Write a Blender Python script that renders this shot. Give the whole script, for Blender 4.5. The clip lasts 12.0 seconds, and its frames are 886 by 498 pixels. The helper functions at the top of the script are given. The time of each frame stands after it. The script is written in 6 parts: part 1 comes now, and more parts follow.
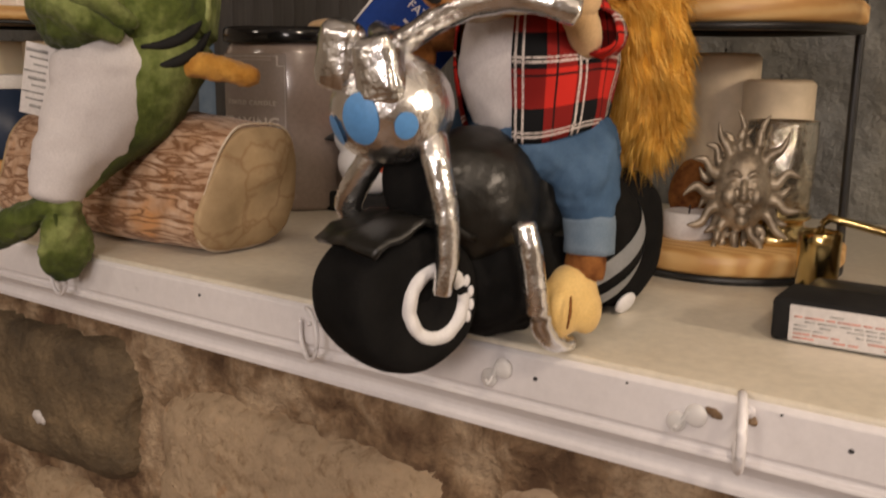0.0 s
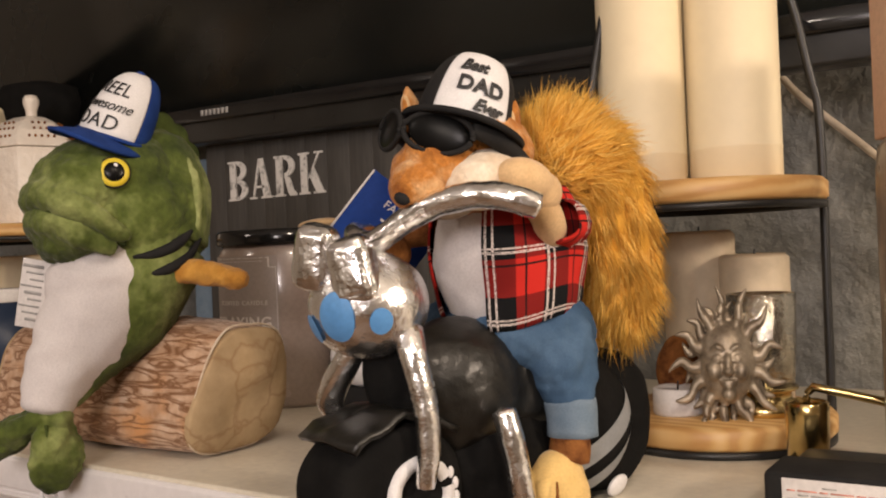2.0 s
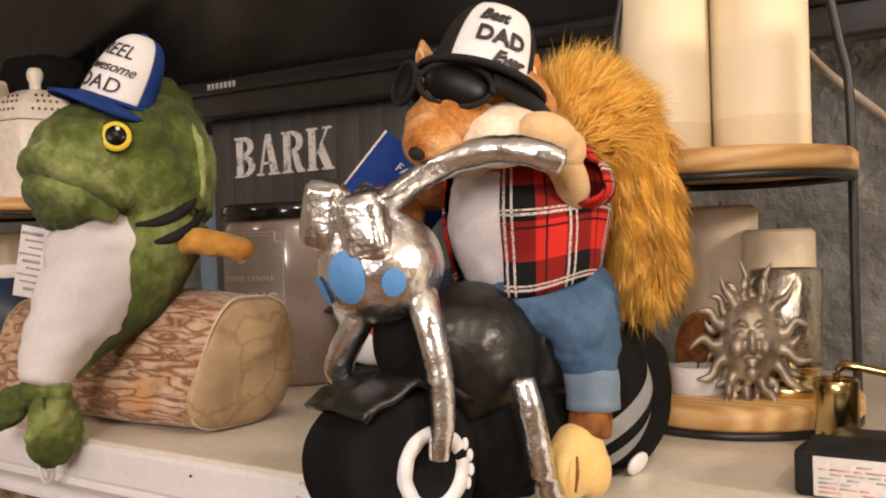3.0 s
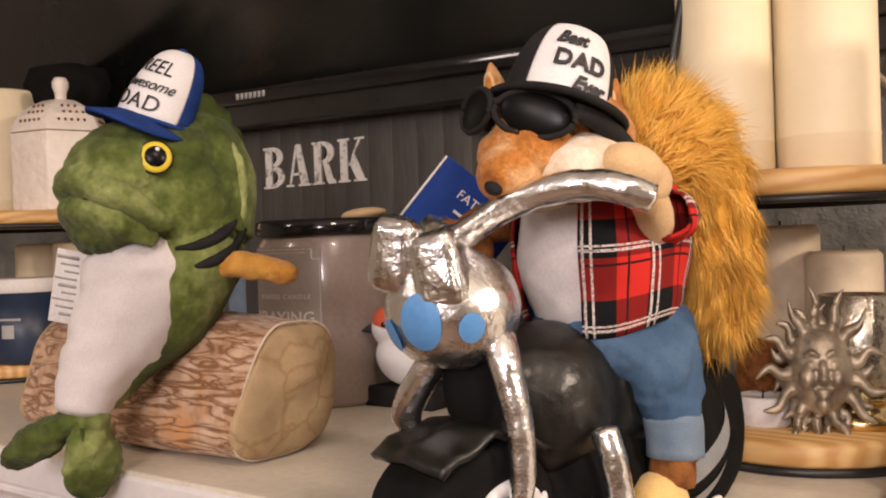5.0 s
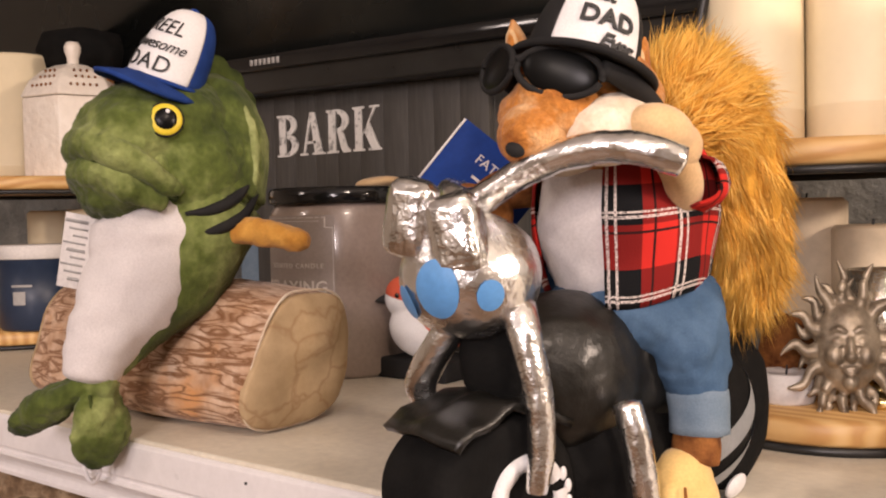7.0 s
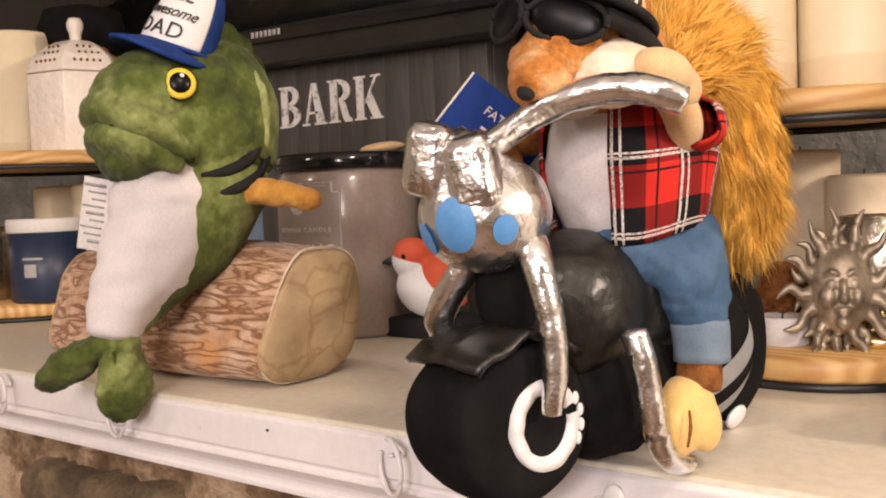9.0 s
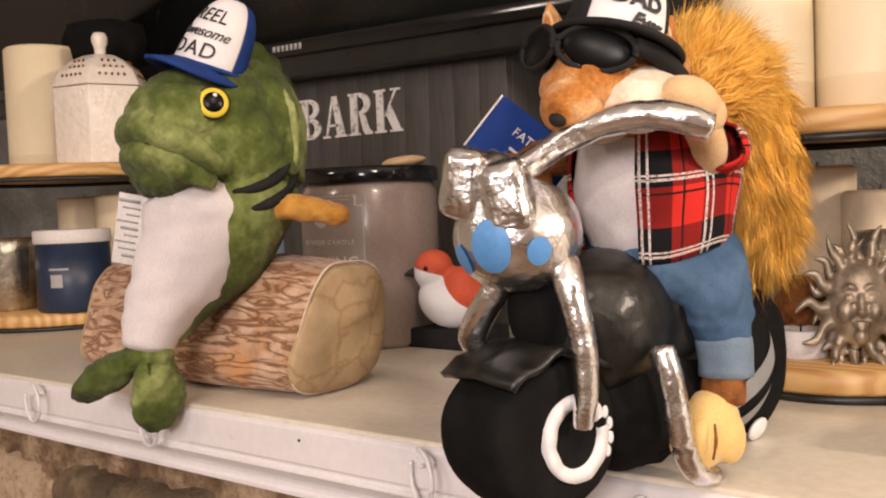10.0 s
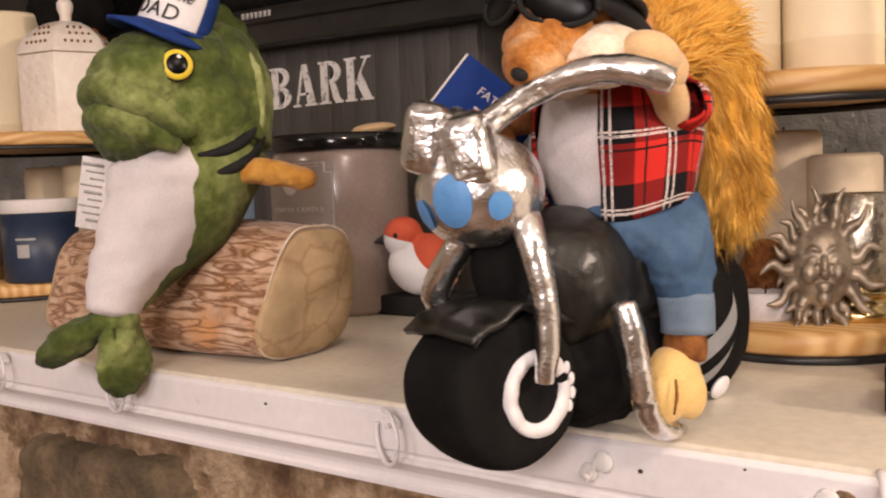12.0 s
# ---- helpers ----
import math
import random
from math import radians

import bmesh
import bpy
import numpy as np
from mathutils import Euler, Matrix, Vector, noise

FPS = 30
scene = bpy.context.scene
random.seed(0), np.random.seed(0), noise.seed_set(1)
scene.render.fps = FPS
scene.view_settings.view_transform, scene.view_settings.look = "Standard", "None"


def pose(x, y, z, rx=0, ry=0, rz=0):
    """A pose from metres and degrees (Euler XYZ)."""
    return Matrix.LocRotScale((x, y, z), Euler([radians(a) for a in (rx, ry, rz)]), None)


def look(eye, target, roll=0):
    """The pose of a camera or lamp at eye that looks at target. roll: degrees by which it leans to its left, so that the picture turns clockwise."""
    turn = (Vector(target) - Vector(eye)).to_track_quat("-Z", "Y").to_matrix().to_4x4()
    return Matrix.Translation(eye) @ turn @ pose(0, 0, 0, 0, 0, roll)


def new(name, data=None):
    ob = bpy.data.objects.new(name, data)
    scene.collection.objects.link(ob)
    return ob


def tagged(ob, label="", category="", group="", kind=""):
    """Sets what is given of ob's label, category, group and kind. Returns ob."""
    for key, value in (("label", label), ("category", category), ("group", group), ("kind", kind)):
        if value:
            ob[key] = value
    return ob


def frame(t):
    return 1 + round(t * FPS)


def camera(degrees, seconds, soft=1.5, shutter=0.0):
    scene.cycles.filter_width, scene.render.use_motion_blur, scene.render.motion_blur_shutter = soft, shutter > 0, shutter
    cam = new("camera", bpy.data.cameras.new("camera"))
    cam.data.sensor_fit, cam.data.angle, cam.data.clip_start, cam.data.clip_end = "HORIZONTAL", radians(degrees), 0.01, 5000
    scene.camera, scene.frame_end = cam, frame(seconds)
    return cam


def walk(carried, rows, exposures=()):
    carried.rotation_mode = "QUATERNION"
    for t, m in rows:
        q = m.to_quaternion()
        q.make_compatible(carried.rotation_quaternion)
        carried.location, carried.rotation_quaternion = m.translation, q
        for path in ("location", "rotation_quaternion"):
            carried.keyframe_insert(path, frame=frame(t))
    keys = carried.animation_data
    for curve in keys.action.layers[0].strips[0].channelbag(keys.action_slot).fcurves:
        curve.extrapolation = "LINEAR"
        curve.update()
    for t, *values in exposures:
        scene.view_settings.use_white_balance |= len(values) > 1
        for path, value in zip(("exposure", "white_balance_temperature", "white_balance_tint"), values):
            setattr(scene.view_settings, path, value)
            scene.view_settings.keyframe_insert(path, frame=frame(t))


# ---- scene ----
cam = camera(50.6, 12.0, soft=2.0, shutter=0.4)
EXPOSURES = [(0.0, -0.38, 6600, 11), (0.5, -0.40, 6550, 12), (1.0, -0.22, 6550, 11), (2.5, 0.07, 6450, 11), (3.0, 0.19, 6450, 12), (5.0, 0.18, 6400, 16), (6.0, 0.19, 6400, 18), (6.5, 0.2, 6400, 18), (7.5, 0.43, 6400, 16), (9.5, 0.42, 6400, 14), (10.0, 0.34, 6400, 15), (10.5, 0.54, 6400, 15), (11.0, 0.28, 6400, 16), (12.0, 0.24, 6400, 17)]
PATH = [
    (0, (0.261, -0.466, 1.467), (-0.876, 1.133, 1.079), 0.8),
    (0.5, (0.248, -0.463, 1.442), (-0.883, 1.135, 1.035), 0.5),
    (1, (0.244, -0.461, 1.442), (-0.889, 1.142, 1.058), 0.1),
    (1.5, (0.27, -0.469, 1.464), (-0.885, 1.157, 1.317), -2.5),
    (2, (0.28, -0.467, 1.471), (-0.882, 1.161, 1.476), -2.4),
    (2.5, (0.27, -0.468, 1.464), (-0.907, 1.149, 1.463), -1.6),
    (3, (0.259, -0.447, 1.455), (-0.915, 1.172, 1.441), -1.8),
    (5, (0.216, -0.44, 1.476), (-0.978, 1.164, 1.459), -1.9),
    (5.5, (0.218, -0.438, 1.474), (-0.981, 1.163, 1.443), -1.3),
    (6, (0.214, -0.438, 1.469), (-0.983, 1.163, 1.43), -0.6),
    (6.5, (0.213, -0.447, 1.472), (-1.001, 1.141, 1.416), -0.5),
    (7, (0.203, -0.426, 1.471), (-1.015, 1.159, 1.401), -1.2),
    (7.5, (0.193, -0.409, 1.461), (-1.027, 1.173, 1.367), -1.4),
    (9.5, (0.214, -0.471, 1.453), (-0.996, 1.118, 1.342), -2.5),
    (10, (0.212, -0.477, 1.462), (-1.012, 1.101, 1.361), -2.3),
    (10.5, (0.203, -0.459, 1.45), (-1.002, 1.133, 1.323), -3.2),
    (11, (0.207, -0.474, 1.45), (-0.988, 1.124, 1.316), -2.8),
    (11.5, (0.201, -0.486, 1.451), (-0.988, 1.115, 1.298), -2.6),
    (12, (0.217, -0.472, 1.451), (-0.967, 1.132, 1.299), -2.3),
]
walk(cam, [(t, look(eye, target, roll)) for t, eye, target, roll in PATH], EXPOSURES)

# ---- world and lights ----
world = bpy.data.worlds.new("room_dusk")
scene.world = world
world.use_nodes = True
world.node_tree.nodes["Background"].inputs[0].default_value = (0.5, 0.6, 0.8, 1)
world.node_tree.nodes["Background"].inputs[1].default_value = 0.02


def lamp(name, eye, target, size, watts, colour):
    d = bpy.data.lights.new(name, "AREA")
    d.shape, d.size, d.energy, d.color = "DISK", size, watts, colour
    ob = new(name, d)
    ob.matrix_world = look(eye, target)
    return ob


WARM = (1.0, 0.81, 0.63)
lamp("ceiling_lamp_light", (0.9, -0.75, 2.38), (0.0, 0.1, 1.3), 0.16, 7, WARM)
lamp("far_ceiling_lamp_light", (-1.3, -1.7, 2.38), (-0.3, 0.0, 1.3), 0.25, 4, (1.0, 0.85, 0.73))
# Unseen fill added over the room's back, lifting reflections and ambient level.
lamp("rear_fill_light", (0.2, -2.9, 2.46), (0.2, -2.89, 0.0), 0.4, 45, (1.0, 0.86, 0.72))
lamp("side_lamp_light", (1.75, 0.05, 1.98), (0.0, 0.12, 1.35), 0.16, 19, WARM)
# Added fill from the front, no known fixture; brightens fascia and foil.
lamp("front_fill_light", (0.85, -2.15, 1.95), (0.0, 0.0, 1.3), 0.55, 24, (1.0, 0.88, 0.84))

# ---- materials ----
def nodes_of(name):
    m = bpy.data.materials.new(name)
    m.use_nodes = True
    t = m.node_tree
    return m, t, t.nodes["Principled BSDF"]


def link(t, a, b):
    t.links.new(a, b)


def noise_node(t, scale, detail=5.0, rough=0.6, vec=None, dist=0.0):
    n = t.nodes.new("ShaderNodeTexNoise")
    n.inputs["Scale"].default_value, n.inputs["Detail"].default_value = scale, detail
    n.inputs["Roughness"].default_value, n.inputs["Distortion"].default_value = rough, dist
    if vec is not None:
        link(t, vec, n.inputs["Vector"])
    return n


def ramp(t, fac, stops):
    r = t.nodes.new("ShaderNodeValToRGB")
    e = r.color_ramp.elements
    while len(e) < len(stops):
        e.new(0.5)
    for el, (p, c) in zip(e, stops):
        el.position, el.color = p, (*c, 1)
    link(t, fac, r.inputs[0])
    return r.outputs[0]


def mix(t, fac, a, b, kind="MIX"):
    n = t.nodes.new("ShaderNodeMix")
    n.data_type, n.blend_type = "RGBA", kind
    for sock, v in ((n.inputs[0], fac), (n.inputs[6], a), (n.inputs[7], b)):
        if hasattr(v, "links"):
            link(t, v, sock)
        elif isinstance(v, tuple):
            sock.default_value = (*v, 1)
        else:
            sock.default_value = v
    return n.outputs[2]


def bump(t, p, height, strength, dist):
    b = t.nodes.new("ShaderNodeBump")
    b.inputs["Strength"].default_value, b.inputs["Distance"].default_value = strength, dist
    link(t, height, b.inputs["Height"])
    link(t, b.outputs[0], p.inputs["Normal"])
    return b


def coords(t):
    return t.nodes.new("ShaderNodeTexCoord").outputs["Object"]


def surface(name, a, b, rough=0.6, coarse=30, fine=300, metal=0.0, relief=0.3, depth=0.001, sheen=0.0, spec=0.5, mid=None, coat=0.0, lo=0.28, hi=0.72, grain=0.78):
    """A two-scale surface: coarse stains between colours a and b, fine grain in colour and relief."""
    m, t, p = nodes_of(name)
    v = coords(t)
    n1, n2 = noise_node(t, coarse, 4, 0.6, v), noise_node(t, fine, 4, 0.6, v)
    stops = [(0.3, a), (0.7, b)] if mid is None else [(lo, a), ((lo + hi) / 2, mid), (hi, b)]
    c = ramp(t, n1.outputs[0], stops)
    g = ramp(t, n2.outputs[0], [(0.3, (grain, grain, grain)), (0.7, (1.0, 1.0, 1.0))])
    link(t, mix(t, 0.7, c, g, "MULTIPLY"), p.inputs["Base Color"])
    rr = t.nodes.new("ShaderNodeMapRange")
    rr.inputs[3].default_value, rr.inputs[4].default_value = max(0.02, rough - 0.1), min(1, rough + 0.1)
    link(t, n1.outputs[0], rr.inputs[0])
    link(t, rr.outputs[0], p.inputs["Roughness"])
    p.inputs["Metallic"].default_value = metal
    p.inputs["Specular IOR Level"].default_value = spec
    p.inputs["Sheen Weight"].default_value = sheen
    p.inputs["Coat Weight"].default_value = coat
    if relief:
        bump(t, p, n2.outputs[0], relief, depth)
    return m


PAINT = surface("white_gloss_paint", (0.76, 0.735, 0.74), (0.81, 0.785, 0.79), 0.3, 9, 160, grain=0.9, relief=0.08, depth=0.0006)
# White shelf paint with the lamps' warm tint put into its colour.
SHELFTOP = surface("warm_lit_shelf_paint", (0.68, 0.62, 0.50), (0.78, 0.72, 0.60), 0.34, 7, 120, relief=0.12, depth=0.0006)
GREEN = surface("green_plush", (0.022, 0.036, 0.007), (0.37, 0.42, 0.155), 0.95, 15, 190, relief=0.8, depth=0.0022, grain=0.58, sheen=0.12, mid=(0.105, 0.138, 0.030), spec=0.15, lo=0.33, hi=0.70)
PALEGREEN = surface("pale_green_plush", (0.13, 0.165, 0.04), (0.40, 0.44, 0.19), 0.95, 40, 190, relief=0.8, depth=0.0022, grain=0.6, spec=0.15)
DARKGREEN = surface("dark_green_plush", (0.02, 0.03, 0.01), (0.09, 0.12, 0.03), 0.95, 40, 420, relief=0.6, depth=0.002, spec=0.15)
WHITEFLEECE = surface("white_fleece", (0.66, 0.62, 0.62), (0.76, 0.72, 0.71), 0.95, 14, 700, relief=0.3, depth=0.0008, sheen=0.2, spec=0.15)
GOLDFLEECE = surface("golden_fleece", (0.60, 0.28, 0.035), (0.78, 0.42, 0.07), 0.95, 60, 600, relief=0.5, depth=0.0015, spec=0.15)
ORANGEFLEECE = surface("orange_fleece", (0.46, 0.20, 0.03), (0.72, 0.38, 0.08), 0.95, 60, 600, relief=0.5, depth=0.0015, sheen=0.2, spec=0.15)
TANFLEECE = surface("tan_fleece", (0.62, 0.40, 0.20), (0.74, 0.52, 0.28), 0.95, 30, 700, relief=0.35, depth=0.0008, sheen=0.2, spec=0.15)
YELLOWTAN = surface("yellow_tan_fleece", (0.66, 0.42, 0.13), (0.78, 0.55, 0.22), 0.95, 30, 700, relief=0.35, depth=0.0008, sheen=0.2, spec=0.15)
CREAMFUR = surface("cream_plush", (0.58, 0.42, 0.27), (0.86, 0.77, 0.63), 0.95, 70, 320, relief=0.7, depth=0.0015, sheen=0.2, spec=0.15)
GREYFUR = surface("grey_plush", (0.28, 0.22, 0.16), (0.55, 0.46, 0.36), 0.95, 60, 500, relief=0.5, depth=0.0015, spec=0.15)
FACEFUR = surface("russet_plush", (0.26, 0.075, 0.012), (0.78, 0.50, 0.25), 0.95, 48, 330, relief=0.9, depth=0.0025, grain=0.58, sheen=0.12, mid=(0.56, 0.22, 0.045), spec=0.15, lo=0.32, hi=0.74)
BROWNFUR = surface("brown_plush", (0.10, 0.03, 0.01), (0.34, 0.14, 0.04), 0.95, 90, 480, relief=0.6, depth=0.002, spec=0.15)
BLUEFELT = surface("blue_felt", (0.01, 0.035, 0.17), (0.02, 0.06, 0.26), 0.9, 40, 700, relief=0.4, depth=0.0006, spec=0.2)
WHITECLOTH = surface("white_cloth", (0.72, 0.71, 0.72), (0.80, 0.79, 0.79), 0.85, 30, 900, relief=0.3, depth=0.0005)
BLACKFELT = surface("black_felt", (0.010, 0.010, 0.011), (0.022, 0.021, 0.020), 0.85, 40, 600, relief=0.4, depth=0.0006, spec=0.25)
BLACKPLUSH = surface("black_plush", (0.004, 0.004, 0.004), (0.011, 0.0105, 0.010), 0.9, 40, 400, relief=0.5, depth=0.001, spec=0.12)
VINYL = surface("black_vinyl", (0.005, 0.005, 0.004), (0.014, 0.013, 0.011), 0.36, 35, 60, relief=0.35, depth=0.003)
GREYCLOTH = surface("grey_cloth", (0.24, 0.25, 0.26), (0.33, 0.34, 0.35), 0.85, 30, 700, relief=0.3, depth=0.0005)
DENIM = surface("blue_denim", (0.028, 0.066, 0.130), (0.075, 0.135, 0.225), 0.9, 35, 900, relief=0.4, depth=0.0007, spec=0.2)
PALEDENIM = surface("pale_denim", (0.135, 0.195, 0.265), (0.205, 0.265, 0.330), 0.9, 40, 900, relief=0.4, depth=0.0007, spec=0.2)
FOIL = surface("silver_foil_cloth", (0.86, 0.85, 0.84), (0.94, 0.93, 0.92), 0.25, 60, 70, metal=1.0, relief=0.38, depth=0.005)
CRINKLE = surface("crinkled_silver_foil", (0.80, 0.79, 0.78), (0.94, 0.93, 0.92), 0.25, 60, 60, metal=1.0, relief=0.45, depth=0.006)
DECALBLUE = surface("blue_decal", (0.09, 0.27, 0.58), (0.12, 0.32, 0.64), 0.45, 30, 300, relief=0.05)
BLACKMETAL = surface("black_metal", (0.010, 0.010, 0.010), (0.022, 0.021, 0.020), 0.4, 30, 300, relief=0.1, depth=0.0003)
BLACKGLOSS = surface("black_gloss", (0.006, 0.006, 0.007), (0.012, 0.012, 0.012), 0.12, 20, 300, relief=0.02, depth=0.0002)
TVBEZEL = surface("black_plastic", (0.010, 0.010, 0.010), (0.018, 0.018, 0.017), 0.3, 20, 300, relief=0.05, depth=0.0002)
SCREEN = surface("dark_screen", (0.008, 0.009, 0.008), (0.012, 0.013, 0.012), 0.28, 3, 300, relief=0.0)
WAX = surface("cream_wax", (0.77, 0.66, 0.45), (0.80, 0.69, 0.48), 0.5, 5, 90, relief=0.06, depth=0.0006, grain=0.95)
DULLWAX = surface("beige_wax", (0.52, 0.42, 0.29), (0.58, 0.48, 0.34), 0.55, 8, 90, relief=0.1, depth=0.0008)
CERAMIC = surface("white_glazed_ceramic", (0.78, 0.70, 0.61), (0.84, 0.78, 0.70), 0.18, 30, 75, relief=0.7, depth=0.004, grain=0.9)
GOLD = surface("brushed_brass", (0.62, 0.45, 0.18), (0.76, 0.60, 0.30), 0.22, 30, 200, metal=1.0, relief=0.1, depth=0.0006)
PEWTER = surface("antique_pewter", (0.15, 0.115, 0.08), (0.56, 0.47, 0.35), 0.44, 55, 260, metal=0.55, relief=0.3, depth=0.001)
JARGREY = surface("grey_pink_glass", (0.30, 0.235, 0.20), (0.36, 0.285, 0.245), 0.25, 6, 200, relief=0.03, coat=0.4)
LABELGREY = surface("printed_grey_label", (0.30, 0.25, 0.225), (0.335, 0.28, 0.25), 0.45, 10, 300, relief=0.05)
PALEPRINT = surface("pale_print", (0.62, 0.56, 0.51), (0.68, 0.62, 0.57), 0.5, 60, 300, relief=0.0)
GREYPRINT = surface("grey_print", (0.36, 0.35, 0.34), (0.42, 0.41, 0.40), 0.6, 60, 300, relief=0.0)
BLACKPRINT = surface("black_print", (0.015, 0.015, 0.018), (0.03, 0.03, 0.03), 0.6, 60, 300, relief=0.0)
REDPRINT = surface("red_print", (0.62, 0.24, 0.18), (0.70, 0.32, 0.25), 0.6, 60, 300, relief=0.0)
PAPER = surface("white_paper", (0.70, 0.67, 0.65), (0.76, 0.73, 0.71), 0.7, 20, 300, relief=0.05)
CARD = surface("blue_card", (0.006, 0.030, 0.17), (0.009, 0.042, 0.22), 0.75, 20, 300, relief=0.03, spec=0.2)
BIRDRED = surface("red_flocking", (0.58, 0.08, 0.03), (0.68, 0.12, 0.055), 0.8, 40, 600, relief=0.3, depth=0.0006)
NAVY = surface("navy_label", (0.012, 0.025, 0.055), (0.02, 0.035, 0.075), 0.4, 20, 300, relief=0.03)
PINKCARD = surface("pink_card", (0.56, 0.34, 0.23), (0.63, 0.40, 0.28), 0.55, 12, 300, relief=0.05)
SMOKEJAR = surface("brown_grey_glaze", (0.14, 0.10, 0.07), (0.30, 0.24, 0.18), 0.3, 22, 200, relief=0.1)
LENSBLACK = surface("black_lens_plastic", (0.003, 0.003, 0.003), (0.006, 0.006, 0.006), 0.30, 30, 300, relief=0.02, spec=0.14)
EYEYELLOW = surface("yellow_eye", (0.70, 0.52, 0.02), (0.80, 0.64, 0.05), 0.5, 30, 500, relief=0.1)
CABLEWHITE = surface("cream_cable", (0.55, 0.46, 0.36), (0.62, 0.53, 0.42), 0.5, 20, 300, relief=0.0)
PLAINWALL = surface("room_plaster", (0.50, 0.44, 0.36), (0.56, 0.50, 0.42), 0.85, 3, 80, relief=0.1)
FLOORWOOD = surface("floor_boards", (0.14, 0.08, 0.045), (0.22, 0.13, 0.07), 0.45, 4, 60, relief=0.1)
CEILPAINT = surface("ceiling_paint", (0.70, 0.68, 0.64), (0.75, 0.73, 0.69), 0.9, 3, 80, relief=0.05)
GREYSTONE = surface("grey_painted_stone", (0.11, 0.112, 0.105), (0.32, 0.315, 0.29), 0.55, 9, 60, relief=0.8, depth=0.008, mid=(0.19, 0.192, 0.182))
MORTAR = surface("brown_mortar", (0.14, 0.080, 0.042), (0.54, 0.40, 0.26), 0.95, 20, 110, relief=1.0, depth=0.007, grain=0.50, mid=(0.30, 0.195, 0.11), lo=0.36, hi=0.62)


def stone_material():
    """Pitted sandstone: warm blotches, dark pits and stains, a different tone for each block."""
    m, t, p = nodes_of("rough_sandstone")
    v = coords(t)
    info = t.nodes.new("ShaderNodeObjectInfo").outputs["Random"]
    n1, n2, n3, n4 = noise_node(t, 13, 10, 0.72, v, 1.2), noise_node(t, 85, 9, 0.70, v, 0.4), noise_node(t, 38, 6, 0.65, v, 0.8), noise_node(t, 170, 4, 0.6, v)
    a = ramp(t, info, [(0.0, (0.58, 0.43, 0.29)), (0.35, (0.64, 0.48, 0.34)), (0.7, (0.60, 0.45, 0.30)), (1.0, (0.52, 0.38, 0.23))])
    b = mix(t, ramp(t, n1.outputs[0], [(0.54, (0, 0, 0)), (0.66, (0.7, 0.7, 0.7))]), a, (0.34, 0.215, 0.115))
    g = ramp(t, n2.outputs[0], [(0.34, (0.58, 0.52, 0.46)), (0.44, (0.9, 0.88, 0.85)), (0.54, (1, 1, 1)), (0.68, (1.0, 0.95, 0.88))])
    c = mix(t, 0.85, b, g, "MULTIPLY")
    c = mix(t, ramp(t, n3.outputs[0], [(0.62, (0, 0, 0)), (0.70, (0.6, 0.6, 0.6))]), c, (0.46, 0.23, 0.10))
    link(t, mix(t, ramp(t, n4.outputs[0], [(0.68, (0, 0, 0)), (0.74, (0.8, 0.8, 0.8))]), c, (0.08, 0.04, 0.02)), p.inputs["Base Color"])
    p.inputs["Roughness"].default_value = 0.95
    bump(t, p, n2.outputs[0], 1.0, 0.008)
    return m


STONE = stone_material()
DARKSTONE = surface("dark_fieldstone", (0.085, 0.060, 0.033), (0.30, 0.215, 0.12), 0.8, 18, 130, relief=0.9, depth=0.005, mid=(0.165, 0.118, 0.066), grain=0.55)


def wood_material():
    m, t, p = nodes_of("pale_pine")
    v = coords(t)
    mp = t.nodes.new("ShaderNodeMapping")
    mp.inputs["Scale"].default_value = (9, 60, 60)
    mp.inputs["Rotation"].default_value = (0.12, 0.25, 0.5)
    link(t, v, mp.inputs[0])
    w = t.nodes.new("ShaderNodeTexWave")
    w.wave_type = "RINGS"
    w.inputs["Scale"].default_value, w.inputs["Distortion"].default_value = 0.5, 5
    w.inputs["Detail"].default_value, w.inputs["Detail Scale"].default_value = 3, 0.8
    link(t, mp.outputs[0], w.inputs["Vector"])
    n = noise_node(t, 14, 5, 0.6, v)
    c = ramp(t, w.outputs["Fac"], [(0.1, (0.55, 0.30, 0.10)), (0.6, (0.66, 0.40, 0.15)), (1.0, (0.72, 0.47, 0.20))])
    link(t, mix(t, 0.4, c, ramp(t, n.outputs[0], [(0.3, (0.72, 0.66, 0.6)), (0.7, (1, 1, 1))]), "MULTIPLY"), p.inputs["Base Color"])
    p.inputs["Roughness"].default_value = 0.45
    bump(t, p, w.outputs["Fac"], 0.1, 0.0006)
    return m


PINE = wood_material()


